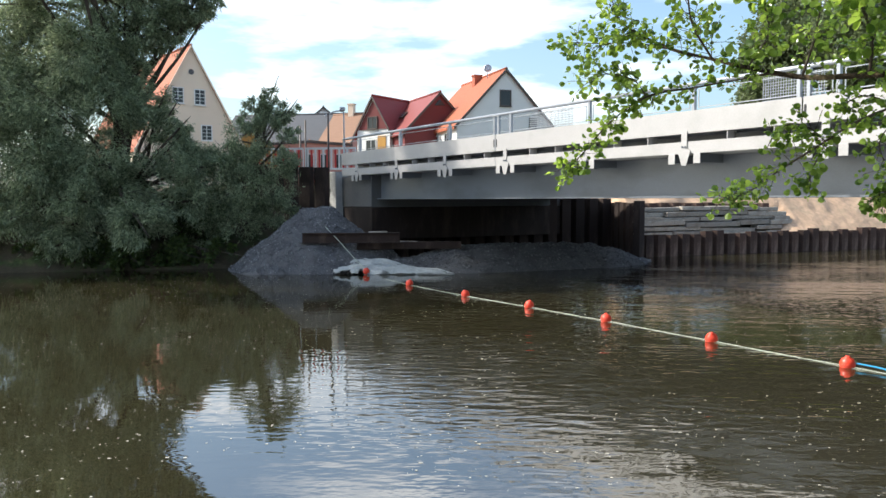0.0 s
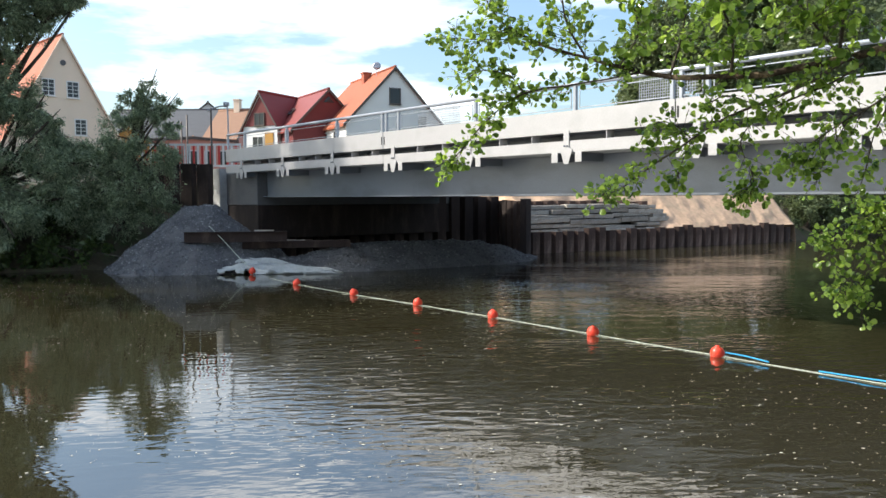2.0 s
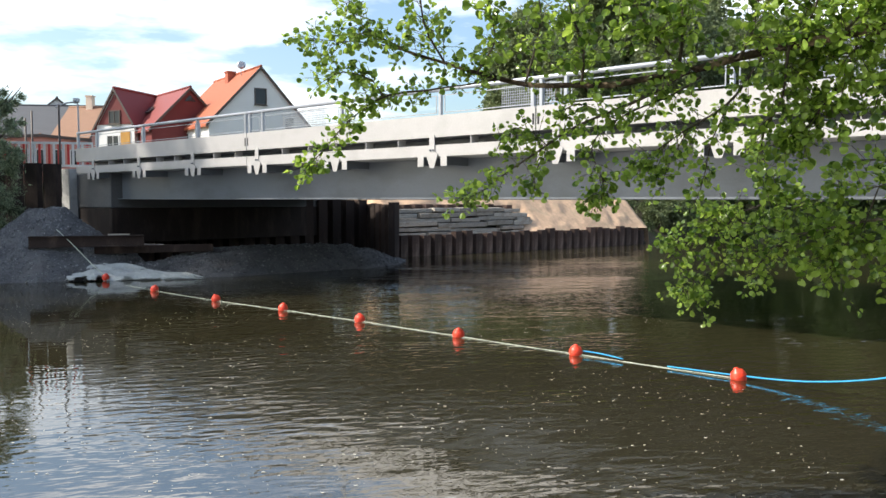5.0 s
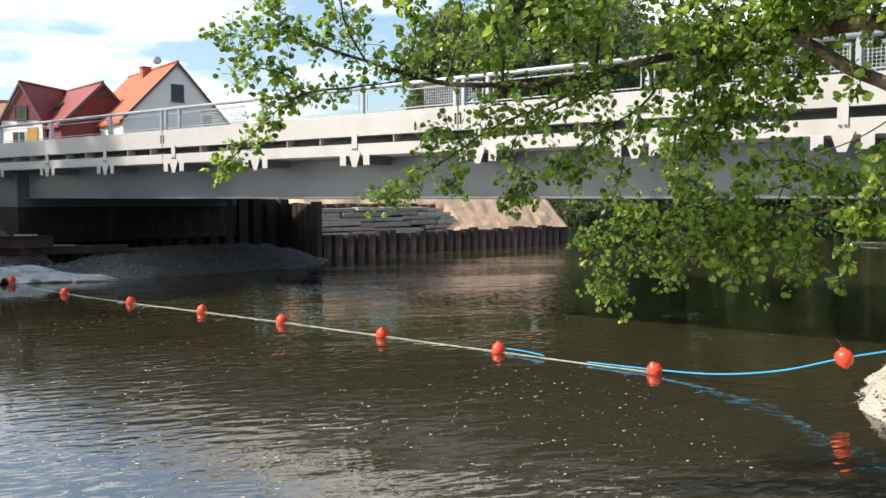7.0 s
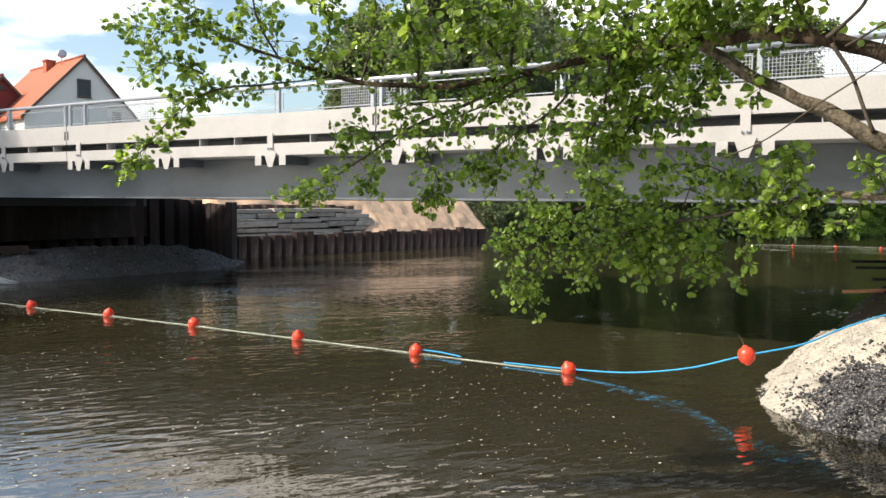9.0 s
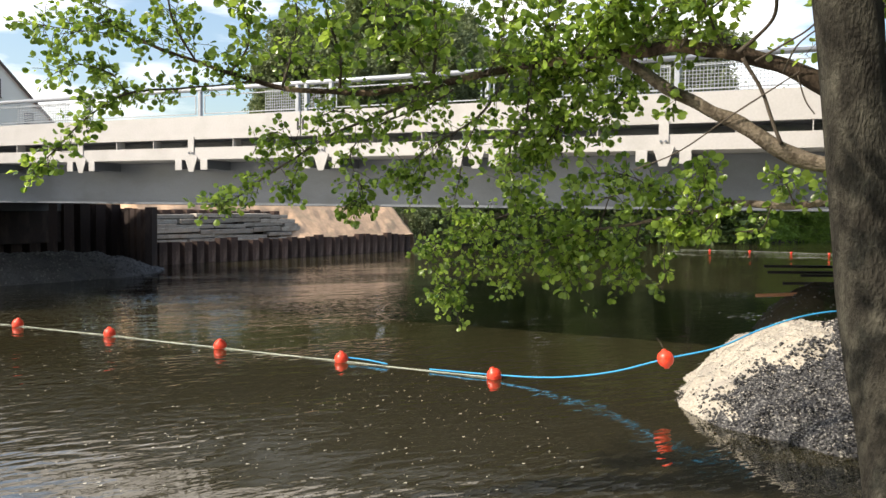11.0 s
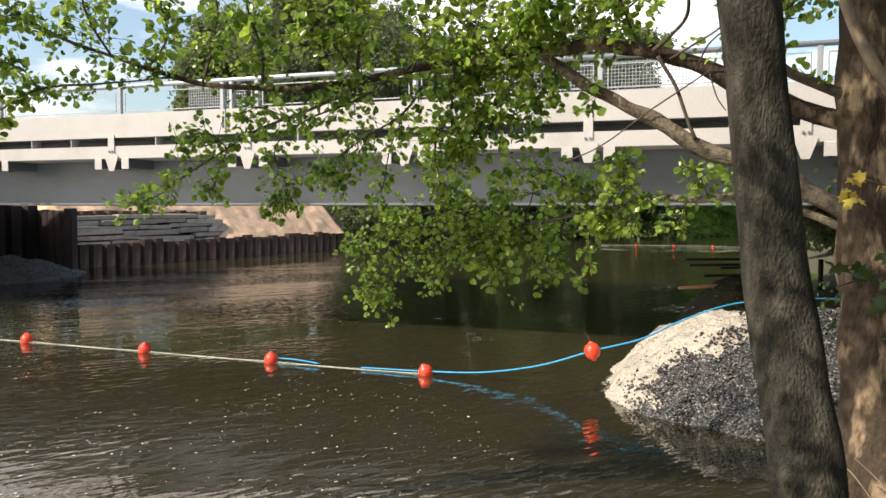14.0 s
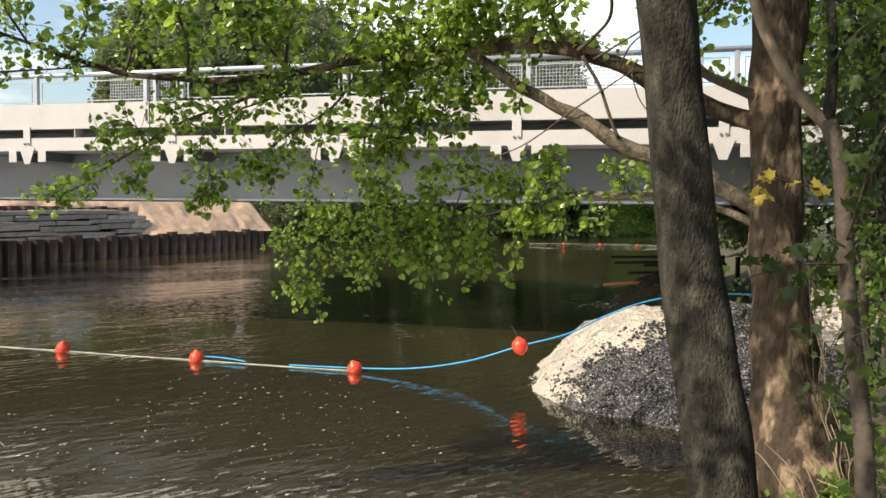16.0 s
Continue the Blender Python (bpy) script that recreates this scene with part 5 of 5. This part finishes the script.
bough([(1.78, 4.56, 3.14), (1.85, 4.42, 3.34), (1.76, 4.33, 3.55), (1.68, 4.24, 3.72)], 0.008, 0.004, M_DARKBARK, 0.19, 257)
bough([(2.08, 4.45, 3.07), (2.16, 4.45, 3.34), (2.18, 4.45, 3.60), (2.09, 4.49, 3.85)], 0.008, 0.004, M_DARKBARK, 0.19, 244)
bough([(2.38, 4.21, 3.04), (2.33, 4.12, 3.26), (2.21, 4.05, 3.48), (2.10, 3.97, 3.69)], 0.01, 0.004, M_DARKBARK, 0.20, 333)
bough([(2.87, 3.86, 3.11), (2.88, 3.86, 3.35), (2.87, 3.86, 3.60), (2.84, 3.86, 3.84)], 0.012, 0.006, M_DARKBARK, 0.23, 395)
bough([(2.87, 3.86, 3.11), (2.73, 3.84, 3.24), (2.56, 3.80, 3.41), (2.40, 3.73, 3.58)], 0.009, 0.004, M_DARKBARK, 0.22, 350)
bough([(3.15, 3.66, 3.16), (3.26, 3.66, 3.39), (3.31, 3.71, 3.70)], 0.01, 0.005, M_DARKBARK, 0.24, 354)
bough([(3.39, 3.51, 3.22), (3.55, 3.50, 3.43), (3.67, 3.52, 3.74)], 0.01, 0.005, M_DARKBARK, 0.24, 496)
bough([(3.60, 3.32, 3.26), (3.61, 3.14, 3.41), (3.56, 2.96, 3.60)], 0.01, 0.005, M_DARKBARK, 0.21, 627)
bough([(3.90, 3.01, 3.29), (3.93, 3.04, 3.46), (4.10, 2.97, 3.64)], 0.01, 0.005, M_DARKBARK, 0.18, 391)
bough([(3.95, 2.79, 3.28), (4.06, 2.75, 3.45), (4.22, 2.66, 3.62)], 0.01, 0.005, M_DARKBARK, 0.13, 165)
bough([(3.77, 3.15, 3.27), (3.70, 3.37, 3.18), (3.61, 3.54, 3.16), (3.54, 3.68, 3.13)], 0.008, 0.004, M_DARKBARK, 0.13, 249)
bough([(2.92, 3.83, 3.10), (2.73, 4.08, 2.95), (2.46, 4.37, 2.81), (2.28, 4.54, 2.67), (2.10, 4.70, 2.52), (1.91, 4.86, 2.35), (1.77, 4.95, 2.30)], 0.012, 0.003, M_DARKBARK, 0.14, 383)
bough([(2.28, 4.53, 2.67), (2.18, 4.60, 2.77), (2.09, 4.67, 2.79), (2.01, 4.74, 2.70)], 0.004, 0.003, M_DARKBARK, 0.13, 116)
bough([(2.28, 4.53, 2.67), (2.26, 4.67, 2.49), (2.26, 4.77, 2.35)], 0.004, 0.003, M_DARKBARK, 0.11, 80)
bough([(3.01, 3.84, 3.07), (2.90, 4.00, 2.97), (2.66, 4.27, 2.83), (2.56, 4.41, 2.66), (2.67, 4.44, 2.41), (2.66, 4.47, 2.34)], 0.007, 0.003, M_DARKBARK, 0.15, 370)
bough([(2.64, 4.22, 2.83), (2.46, 4.38, 2.94), (2.37, 4.46, 2.91)], 0.004, 0.003, M_DARKBARK, 0.12, 82)
bough([(3.29, 3.61, 3.19), (3.25, 3.85, 2.94), (3.11, 4.12, 2.77), (3.00, 4.31, 2.64), (2.93, 4.42, 2.54)], 0.009, 0.003, M_DARKBARK, 0.17, 363)
bough([(3.08, 4.07, 2.76), (3.09, 4.30, 2.54), (3.11, 4.44, 2.36)], 0.004, 0.003, M_DARKBARK, 0.10, 80)
bough([(3.39, 3.51, 3.22), (3.54, 3.74, 2.95), (3.59, 3.98, 2.70), (3.75, 4.10, 2.43)], 0.01, 0.004, M_DARKBARK, 0.21, 490)
bough([(3.23, 3.83, 2.94), (3.29, 4.10, 2.70), (3.38, 4.32, 2.43), (3.41, 4.48, 2.24)], 0.006, 0.003, M_DARKBARK, 0.10, 116)
bough([(3.67, 3.25, 3.26), (3.72, 3.44, 3.01), (3.70, 3.63, 2.82), (3.67, 3.76, 2.67)], 0.01, 0.004, M_DARKBARK, 0.21, 639)
bough([(3.87, 3.07, 3.18), (3.88, 3.25, 3.00), (3.87, 3.43, 2.81)], 0.007, 0.003, M_DARKBARK, 0.15, 246)
bough([(3.92, 2.89, 3.06), (3.98, 2.84, 2.98), (3.96, 2.87, 2.91)], 0.004, 0.003, M_DARKBARK, 0.07, 30)
bough([(4.31, 3.87, 2.15), (4.12, 4.21, 2.01), (3.90, 4.55, 1.88), (3.70, 4.80, 1.76), (3.64, 4.89, 1.61)], 0.007, 0.003, M_DARKBARK, 0.17, 419)
bough([(4.07, 4.22, 2.05), (3.83, 4.54, 2.13), (3.62, 4.77, 1.99), (3.49, 4.90, 1.95)], 0.006, 0.003, M_DARKBARK, 0.17, 317)
bough([(4.07, 4.22, 2.05), (4.01, 4.40, 1.91), (3.97, 4.53, 1.72)], 0.005, 0.003, M_DARKBARK, 0.15, 149)
bough([(4.31, 3.87, 2.15), (4.27, 4.05, 1.90), (4.37, 4.05, 1.65)], 0.005, 0.003, M_DARKBARK, 0.16, 191)
bough([(4.41, 3.48, 2.21), (4.43, 3.59, 1.99), (4.42, 3.73, 1.77)], 0.005, 0.003, M_DARKBARK, 0.18, 238)
bough([(4.40, 3.04, 2.28), (4.36, 3.21, 2.09), (4.41, 3.26, 1.85), (4.42, 3.29, 1.75)], 0.005, 0.003, M_DARKBARK, 0.09, 80)
bough([(3.75, 4.10, 2.43), (3.79, 4.22, 2.27), (3.70, 4.51, 2.18), (3.62, 4.70, 2.13)], 0.006, 0.003, M_DARKBARK, 0.16, 219)
bough([(4.40, 3.04, 2.28), (4.33, 3.31, 2.47), (4.22, 3.62, 2.39), (4.05, 4.01, 2.27), (3.95, 4.20, 2.24)], 0.007, 0.003, M_DARKBARK, 0.19, 611)
bough([(4.23, 3.23, 2.46), (4.16, 3.40, 2.54), (4.05, 3.61, 2.55), (3.99, 3.77, 2.43)], 0.005, 0.003, M_DARKBARK, 0.13, 194)
bough([(4.32, 2.97, 2.28), (4.36, 2.92, 2.46), (4.38, 2.88, 2.62)], 0.006, 0.003, M_DARKBARK, 0.14, 166)
bough([(4.46, 2.79, 2.34), (4.46, 2.91, 2.22), (4.45, 3.03, 2.13), (4.41, 3.18, 2.16)], 0.006, 0.003, M_DARKBARK, 0.12, 140)
bough([(3.73, 4.85, 1.75), (3.75, 4.80, 1.53), (3.73, 4.80, 1.38)], 0.003, 0.002, M_DARKBARK, 0.07, 31)
bough([(4.18, 3.58, 2.39), (4.26, 3.86, 2.02), (4.17, 4.26, 1.83)], 0.005, 0.003, M_DARKBARK, 0.20, 377)
bough([(4.47, 2.34, 2.34), (4.41, 2.36, 2.46), (4.36, 2.40, 2.53)], 0.004, 0.003, M_DARKBARK, 0.10, 50)
bough([(4.44, 2.47, 2.33), (4.50, 2.57, 2.20), (4.50, 2.73, 2.17)], 0.004, 0.003, M_DARKBARK, 0.08, 39)

# bare twigs beside the trunks
bough([(4.74, 1.52, 2.85), (4.41, 1.81, 3.06), (4.23, 1.96, 3.29), (4.07, 2.04, 3.48)], 0.03, 0.016, M_DARKBARK, 0.2, 40)
bough([(4.23, 1.96, 3.29), (4.29, 1.93, 3.34), (4.44, 1.84, 3.40), (4.54, 1.82, 3.50)], 0.01, 0.005, M_DARKBARK, 0.28, 190)
bough([(4.19, 2.44, 3.18), (4.21, 2.28, 3.25), (4.24, 2.11, 3.34), (4.23, 1.96, 3.49)], 0.007, 0.004, M_DARKBARK, 0.12, 16)
bough([(4.13, 2.58, 3.23), (4.05, 2.64, 3.40), (3.96, 2.67, 3.62)], 0.01, 0.006, M_DARKBARK, 0.22, 150)
bough([(4.29, 2.23, 3.08), (4.33, 2.20, 2.94), (4.36, 2.16, 2.86)], 0.005, 0.003, M_DARKBARK, 0, 0)
bough([(4.42, 1.93, 2.33), (4.45, 2.07, 2.41), (4.41, 2.13, 2.50)], 0.006, 0.003, M_DARKBARK, 0.14, 46)

# higher boughs: an unseen one added to shade the river foliage, one over the bank
bough([(4.60, 1.55, 4.55), (3.60, 3.00, 4.85), (2.40, 4.60, 4.90), (1.20, 5.20, 4.85), (0.00, 5.50, 4.80)], 0.05, 0.012, M_BARK2, 0.62, 1900)
bough([(4.75, 1.53, 3.15), (5.40, 1.60, 3.40), (6.20, 1.60, 3.50), (6.90, 1.50, 3.35)], 0.03, 0.008, M_BARK2, 0.50, 620)

# the alders' unseen crowns above; several clumps are added to shade trunks and gravel
for root, cl, seed in ((front, [(2.4, 1.4, 6.2, 1.3), (2.0, 0.6, 7.2, 1.3), (2.4, 1.3, 4.8, 0.8), (1.2, 2.0, 4.9, 0.8), (0.4, 2.5, 5.6, 0.9), (2.2, 2.0, 5.6, 1.0), (0.3, 1.0, 3.75, 0.45), (0.3, 1.0, 4.5, 0.5), (0.2, 0.9, 5.2, 0.5), (1.0, 0.9, 4.2, 0.45)], 71), (back, [(4.6, 1.9, 6.4, 1.4), (5.6, 2.2, 5.6, 1.2), (3.7, 1.2, 4.9, 1.0), (5.4, 1.0, 7.2, 1.4), (6.4, 1.9, 4.4, 1.0), (4.9, 0.6, 5.0, 1.0), (5.3, 2.5, 4.7, 0.8), (5.9, 2.3, 4.3, 0.7), (4.7, 2.2, 5.0, 0.9)], 72)):
    rng = np.random.default_rng(seed)
    P, A = crown_points(rng, cl, 900)
    ob = new("crown", leaf_mesh("crown", P, A, 0.075 * rng.uniform(0.6, 1.2, len(P)), M_ALDER, LEAF_ROUND, rng, 0.2))
    ob.parent = root

# thin climbing stems and dead twigs on the flaking alder
rv = random.Random(64)
bm = bmesh.new()
for q in range(7):
    a, z, pts = rv.uniform(3.2, 6.0), rv.uniform(0.5, 1.1), []
    for step in range(rv.randint(6, 12)):
        r = 0.30 - 0.075 * min(2.0, max(0.0, z - 0.5)) + 0.01 + rv.uniform(0, 0.03)
        f = min(1.0, max(0.0, (z - 0.4) / 1.5))
        pts.append((4.47 + 0.26 * f + r * math.cos(a), 1.15 + 0.34 * f + r * math.sin(a), z))
        a += rv.gauss(0, 0.12)
        z += rv.uniform(0.07, 0.14)
    tube(bm, smooth_line(pts, 3), 0.003, 5)
part("climbing_stem", bm, M_PALEBARK, back, "thin dry climbing stems", smooth=True)
bm = bmesh.new()
for q in range(22):
    x, y, z = 4.45 + rv.uniform(-0.4, 0.4), 1.0 + rv.uniform(-0.35, 0.2), rv.uniform(0.45, 0.8)
    d = Vector((rv.gauss(-0.15, 0.5), rv.gauss(-0.1, 0.5), rv.uniform(0.5, 1.2))).normalized()
    p = Vector((x, y, z))
    pts = [p.copy()]
    for step in range(4):
        d = (d + Vector((rv.gauss(0, 0.25), rv.gauss(0, 0.25), -0.12))).normalized()
        p = p + d * rv.uniform(0.06, 0.14)
        pts.append(p.copy())
    tube(bm, smooth_line(pts, 3), 0.003, 4)
tagged(new("dry_stalks", mesh_of("dry_stalks", bm, M_PALEBARK)), "thin dry straw stalks at the foot of the alder", "stalks", kind="stuff")

# undergrowth on the right bank
r6 = random.Random(16)
tree("bank_shrub", "dense shaded shrubs on the near bank", [(7.6, 1.9, 0.6), (7.7, 2.0, 1.6), (7.6, 1.9, 2.6)], [0.05, 0.04, 0.02],
     scatter(r6, 17, (6.6, 1.2, 2.3), (9.6, 2.7, 5.0), 0.5, 0.8) + scatter(r6, 6, (6.8, 1.3, 0.6), (9.6, 2.4, 1.9), 0.3, 0.5), 1100, 0.085, M_TREE, LEAF_OVAL, M_DARKBARK, 81, 0.2, kind="bush")
tree("bank_shrub", "leafy green shrub behind the alder trunks", [(11.5, 2.4, 0.7), (11.5, 2.6, 2.2), (11.3, 2.6, 3.6)], [0.08, 0.06, 0.03],
     scatter(r6, 16, (11, 1.5, 1.0), (15, 5.0, 6.0), 0.8, 1.3), 700, 0.12, M_TREE, LEAF_OVAL, M_DARKBARK, 82, 0.2, kind="bush")

# large leaves round the sapling, a yellowing spray, plants at the foot of the trunk
M_BIGLEAF = leaf_material("large_shade_leaf", (0.032, 0.062, 0.018), (0.085, 0.125, 0.036), 0.38, 0.4)
M_YELLOWLEAF = leaf_material("yellow_leaf", (0.42, 0.33, 0.06), (0.55, 0.46, 0.12), 0.45, 0.5)


def big_spray(root, pts, count, leaf, mat, seed, r=0.006, loose=0.06):
    rng = np.random.default_rng(seed)
    line = smooth_line(pts, 6)
    bm = bmesh.new()
    tube(bm, line, list(np.linspace(r, r * 0.4, len(line))), 6)
    ob = part("twig", bm, M_DARKBARK, root, smooth=True)
    P = np.array([line[i] for i in rng.integers(0, len(line), count)]) + rng.normal(size=(count, 3)) * loose
    A = rng.normal(size=(count, 3)) + np.array((0, 0, -0.5))
    lv = new("foliage", leaf_mesh("foliage", P, A, leaf * rng.uniform(0.6, 1.2, count), mat, LEAF_LOBED, rng, 0.3))
    lv.parent = ob
    tagged(lv, kind="stuff")


big_spray(sap, [(3.72, 0.74, 2.02), (3.55, 0.80, 2.03), (3.40, 0.88, 2.02), (3.25, 0.97, 1.97)], 26, 0.085, M_BIGLEAF, 201)
big_spray(sap, [(3.72, 0.76, 2.1), (3.6, 0.66, 2.3), (3.5, 0.58, 2.5), (3.45, 0.52, 2.6)], 26, 0.08, M_BIGLEAF, 202)
big_spray(sap, [(3.66, 0.70, 1.7), (3.55, 0.62, 1.75), (3.46, 0.56, 1.72), (3.4, 0.5, 1.6)], 24, 0.08, M_BIGLEAF, 203)
big_spray(sap, [(3.6, 0.62, 1.35), (3.75, 0.7, 1.4), (3.9, 0.75, 1.3)], 18, 0.08, M_BIGLEAF, 204)
big_spray(sap, [(3.74, 0.84, 2.9), (3.66, 0.72, 3.0), (3.6, 0.6, 3.05)], 24, 0.075, M_BIGLEAF, 205)
big_spray(back, [(4.2, 1.0, 2.34), (3.96, 1.06, 2.38), (3.88, 1.2, 2.42), (3.88, 1.22, 2.30)], 20, 0.06, M_YELLOWLEAF, 206, 0.004, 0.014)
big_spray(back, [(4.45, 1.2, 2.0), (4.4, 1.15, 1.6), (4.35, 1.1, 1.2)], 26, 0.06, M_BIGLEAF, 207, 0.004, 0.07)
tree("foot_plants", "sunlit low green plants at the foot of the alder", [(4.35, 1.05, 0.45), (4.35, 1.05, 0.6)], [0.01, 0.006],
     [(4.2, 1.15, 0.75, 0.22), (4.05, 0.95, 0.85, 0.22), (4.4, 0.85, 0.9, 0.25), (4.6, 0.75, 1.0, 0.25), (3.9, 1.2, 0.6, 0.22), (4.8, 0.9, 1.2, 0.3), (4.9, 1.15, 1.6, 0.3), (5.2, 1.0, 2.0, 0.4), (4.25, 0.92, 0.66, 0.17), (4.40, 0.95, 0.74, 0.17), (5.1, 1.2, 0.7, 0.3), (4.15, 1.02, 0.60, 0.15), (4.7, 1.0, 0.78, 0.22), (5.6, 1.5, 0.8, 0.3)],
     1700, 0.055, M_BRIGHT, LEAF_OVAL, M_DARKBARK, 208, 0.1, limbs=False, kind="plant")

tree("bank_weed", "small green weeds on top of the gravel heap", [(9.9, 4.0, 0.95), (9.9, 4.0, 1.1)], [0.008, 0.004],
     [(9.7, 4.1, 1.22, 0.18), (10.0, 3.9, 1.25, 0.2), (9.4, 4.3, 1.15, 0.12), (10.3, 3.7, 1.2, 0.25), (8.0, 3.0, 0.45, 0.15), (7.7, 3.3, 0.3, 0.12)], 1500, 0.06, M_BIGLEAF, LEAF_OVAL, M_DARKBARK, 211, 0.1, limbs=False, kind="plant")

# flecks of foam on the water
rng = np.random.default_rng(5)
n = 15000
fx, fy = rng.uniform(-14, 12, n), rng.uniform(4.5, 23, n)
keep = (river_distance(fx, fy) < -1.0) & (np.array([noise.noise((x * 0.35, y * 0.35, 7)) for x, y in zip(fx, fy)]) > -0.12) & (fx - 0.45 * fy < 3.0)
fx, fy = fx[keep], fy[keep]
verts, faces = [], []
for x, y in zip(fx, fy):
    r = 0.0035 + 0.011 * rng.random() ** 4
    a0 = rng.uniform(0, 6.28)
    b = len(verts)
    k = 6
    for i in range(k):
        a = a0 + 6.283 * i / k
        q = r * rng.uniform(0.5, 1.3)
        verts.append((x + q * 1.5 * math.cos(a), y + q * math.sin(a), 0.004))
    faces.append(tuple(range(b, b + k)))
me = bpy.data.meshes.new("foam_flecks")
me.from_pydata(verts, [], faces)
me.materials.append(M_FOAM)
tagged(new("foam_flecks", me), "small pale foam flecks drifting on the river", "foam", kind="stuff")

# thicket and woods on the near bank, mostly out of view, added to block sky light
r9 = random.Random(12)
tree("blocker_thicket", "unseen leafy thicket added on the near bank to block sky light", [(4, -5, 0.6), (4, -5, 3)], [0.12, 0.06],
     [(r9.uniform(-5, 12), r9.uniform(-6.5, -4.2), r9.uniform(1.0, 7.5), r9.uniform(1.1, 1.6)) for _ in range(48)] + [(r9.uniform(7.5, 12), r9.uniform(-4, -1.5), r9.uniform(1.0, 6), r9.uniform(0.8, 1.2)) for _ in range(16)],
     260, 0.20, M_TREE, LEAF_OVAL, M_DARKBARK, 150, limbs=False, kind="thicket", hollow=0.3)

r7 = random.Random(31)
for i, (x, y, h, r) in enumerate(((9, -6, 11, 3.0), (15, -3, 12, 3.2), (3.5, -8, 10, 2.8), (-3, -10, 9, 2.6), (20, 2, 11, 3.2), (26, 6, 12, 3.4), (-12, -9, 8, 2.6), (5.2, -3.4, 5.5, 1.7), (8.2, -1.8, 6.5, 1.8))):
    cl = [(x, y, h * 0.8, r * 0.7)]
    for _ in range(10):
        a = r7.uniform(0, 6.28)
        d = r * r7.uniform(0.3, 0.85)
        cl.append((x + d * math.cos(a), y + d * math.sin(a), 1.6 + (h - 1.6) * r7.uniform(0.1, 0.95), r * r7.uniform(0.34, 0.52)))
    tree("broadleaf_tree", "leafy green tree added on the near bank to block sky light", [(x, y, 0.6), (x + 0.2, y, h * 0.4), (x, y + 0.3, h * 0.75)], [0.3, 0.2, 0.1], cl, 420, 0.24, M_TREE, LEAF_OVAL, M_DARKBARK, 140 + i, 0.2)
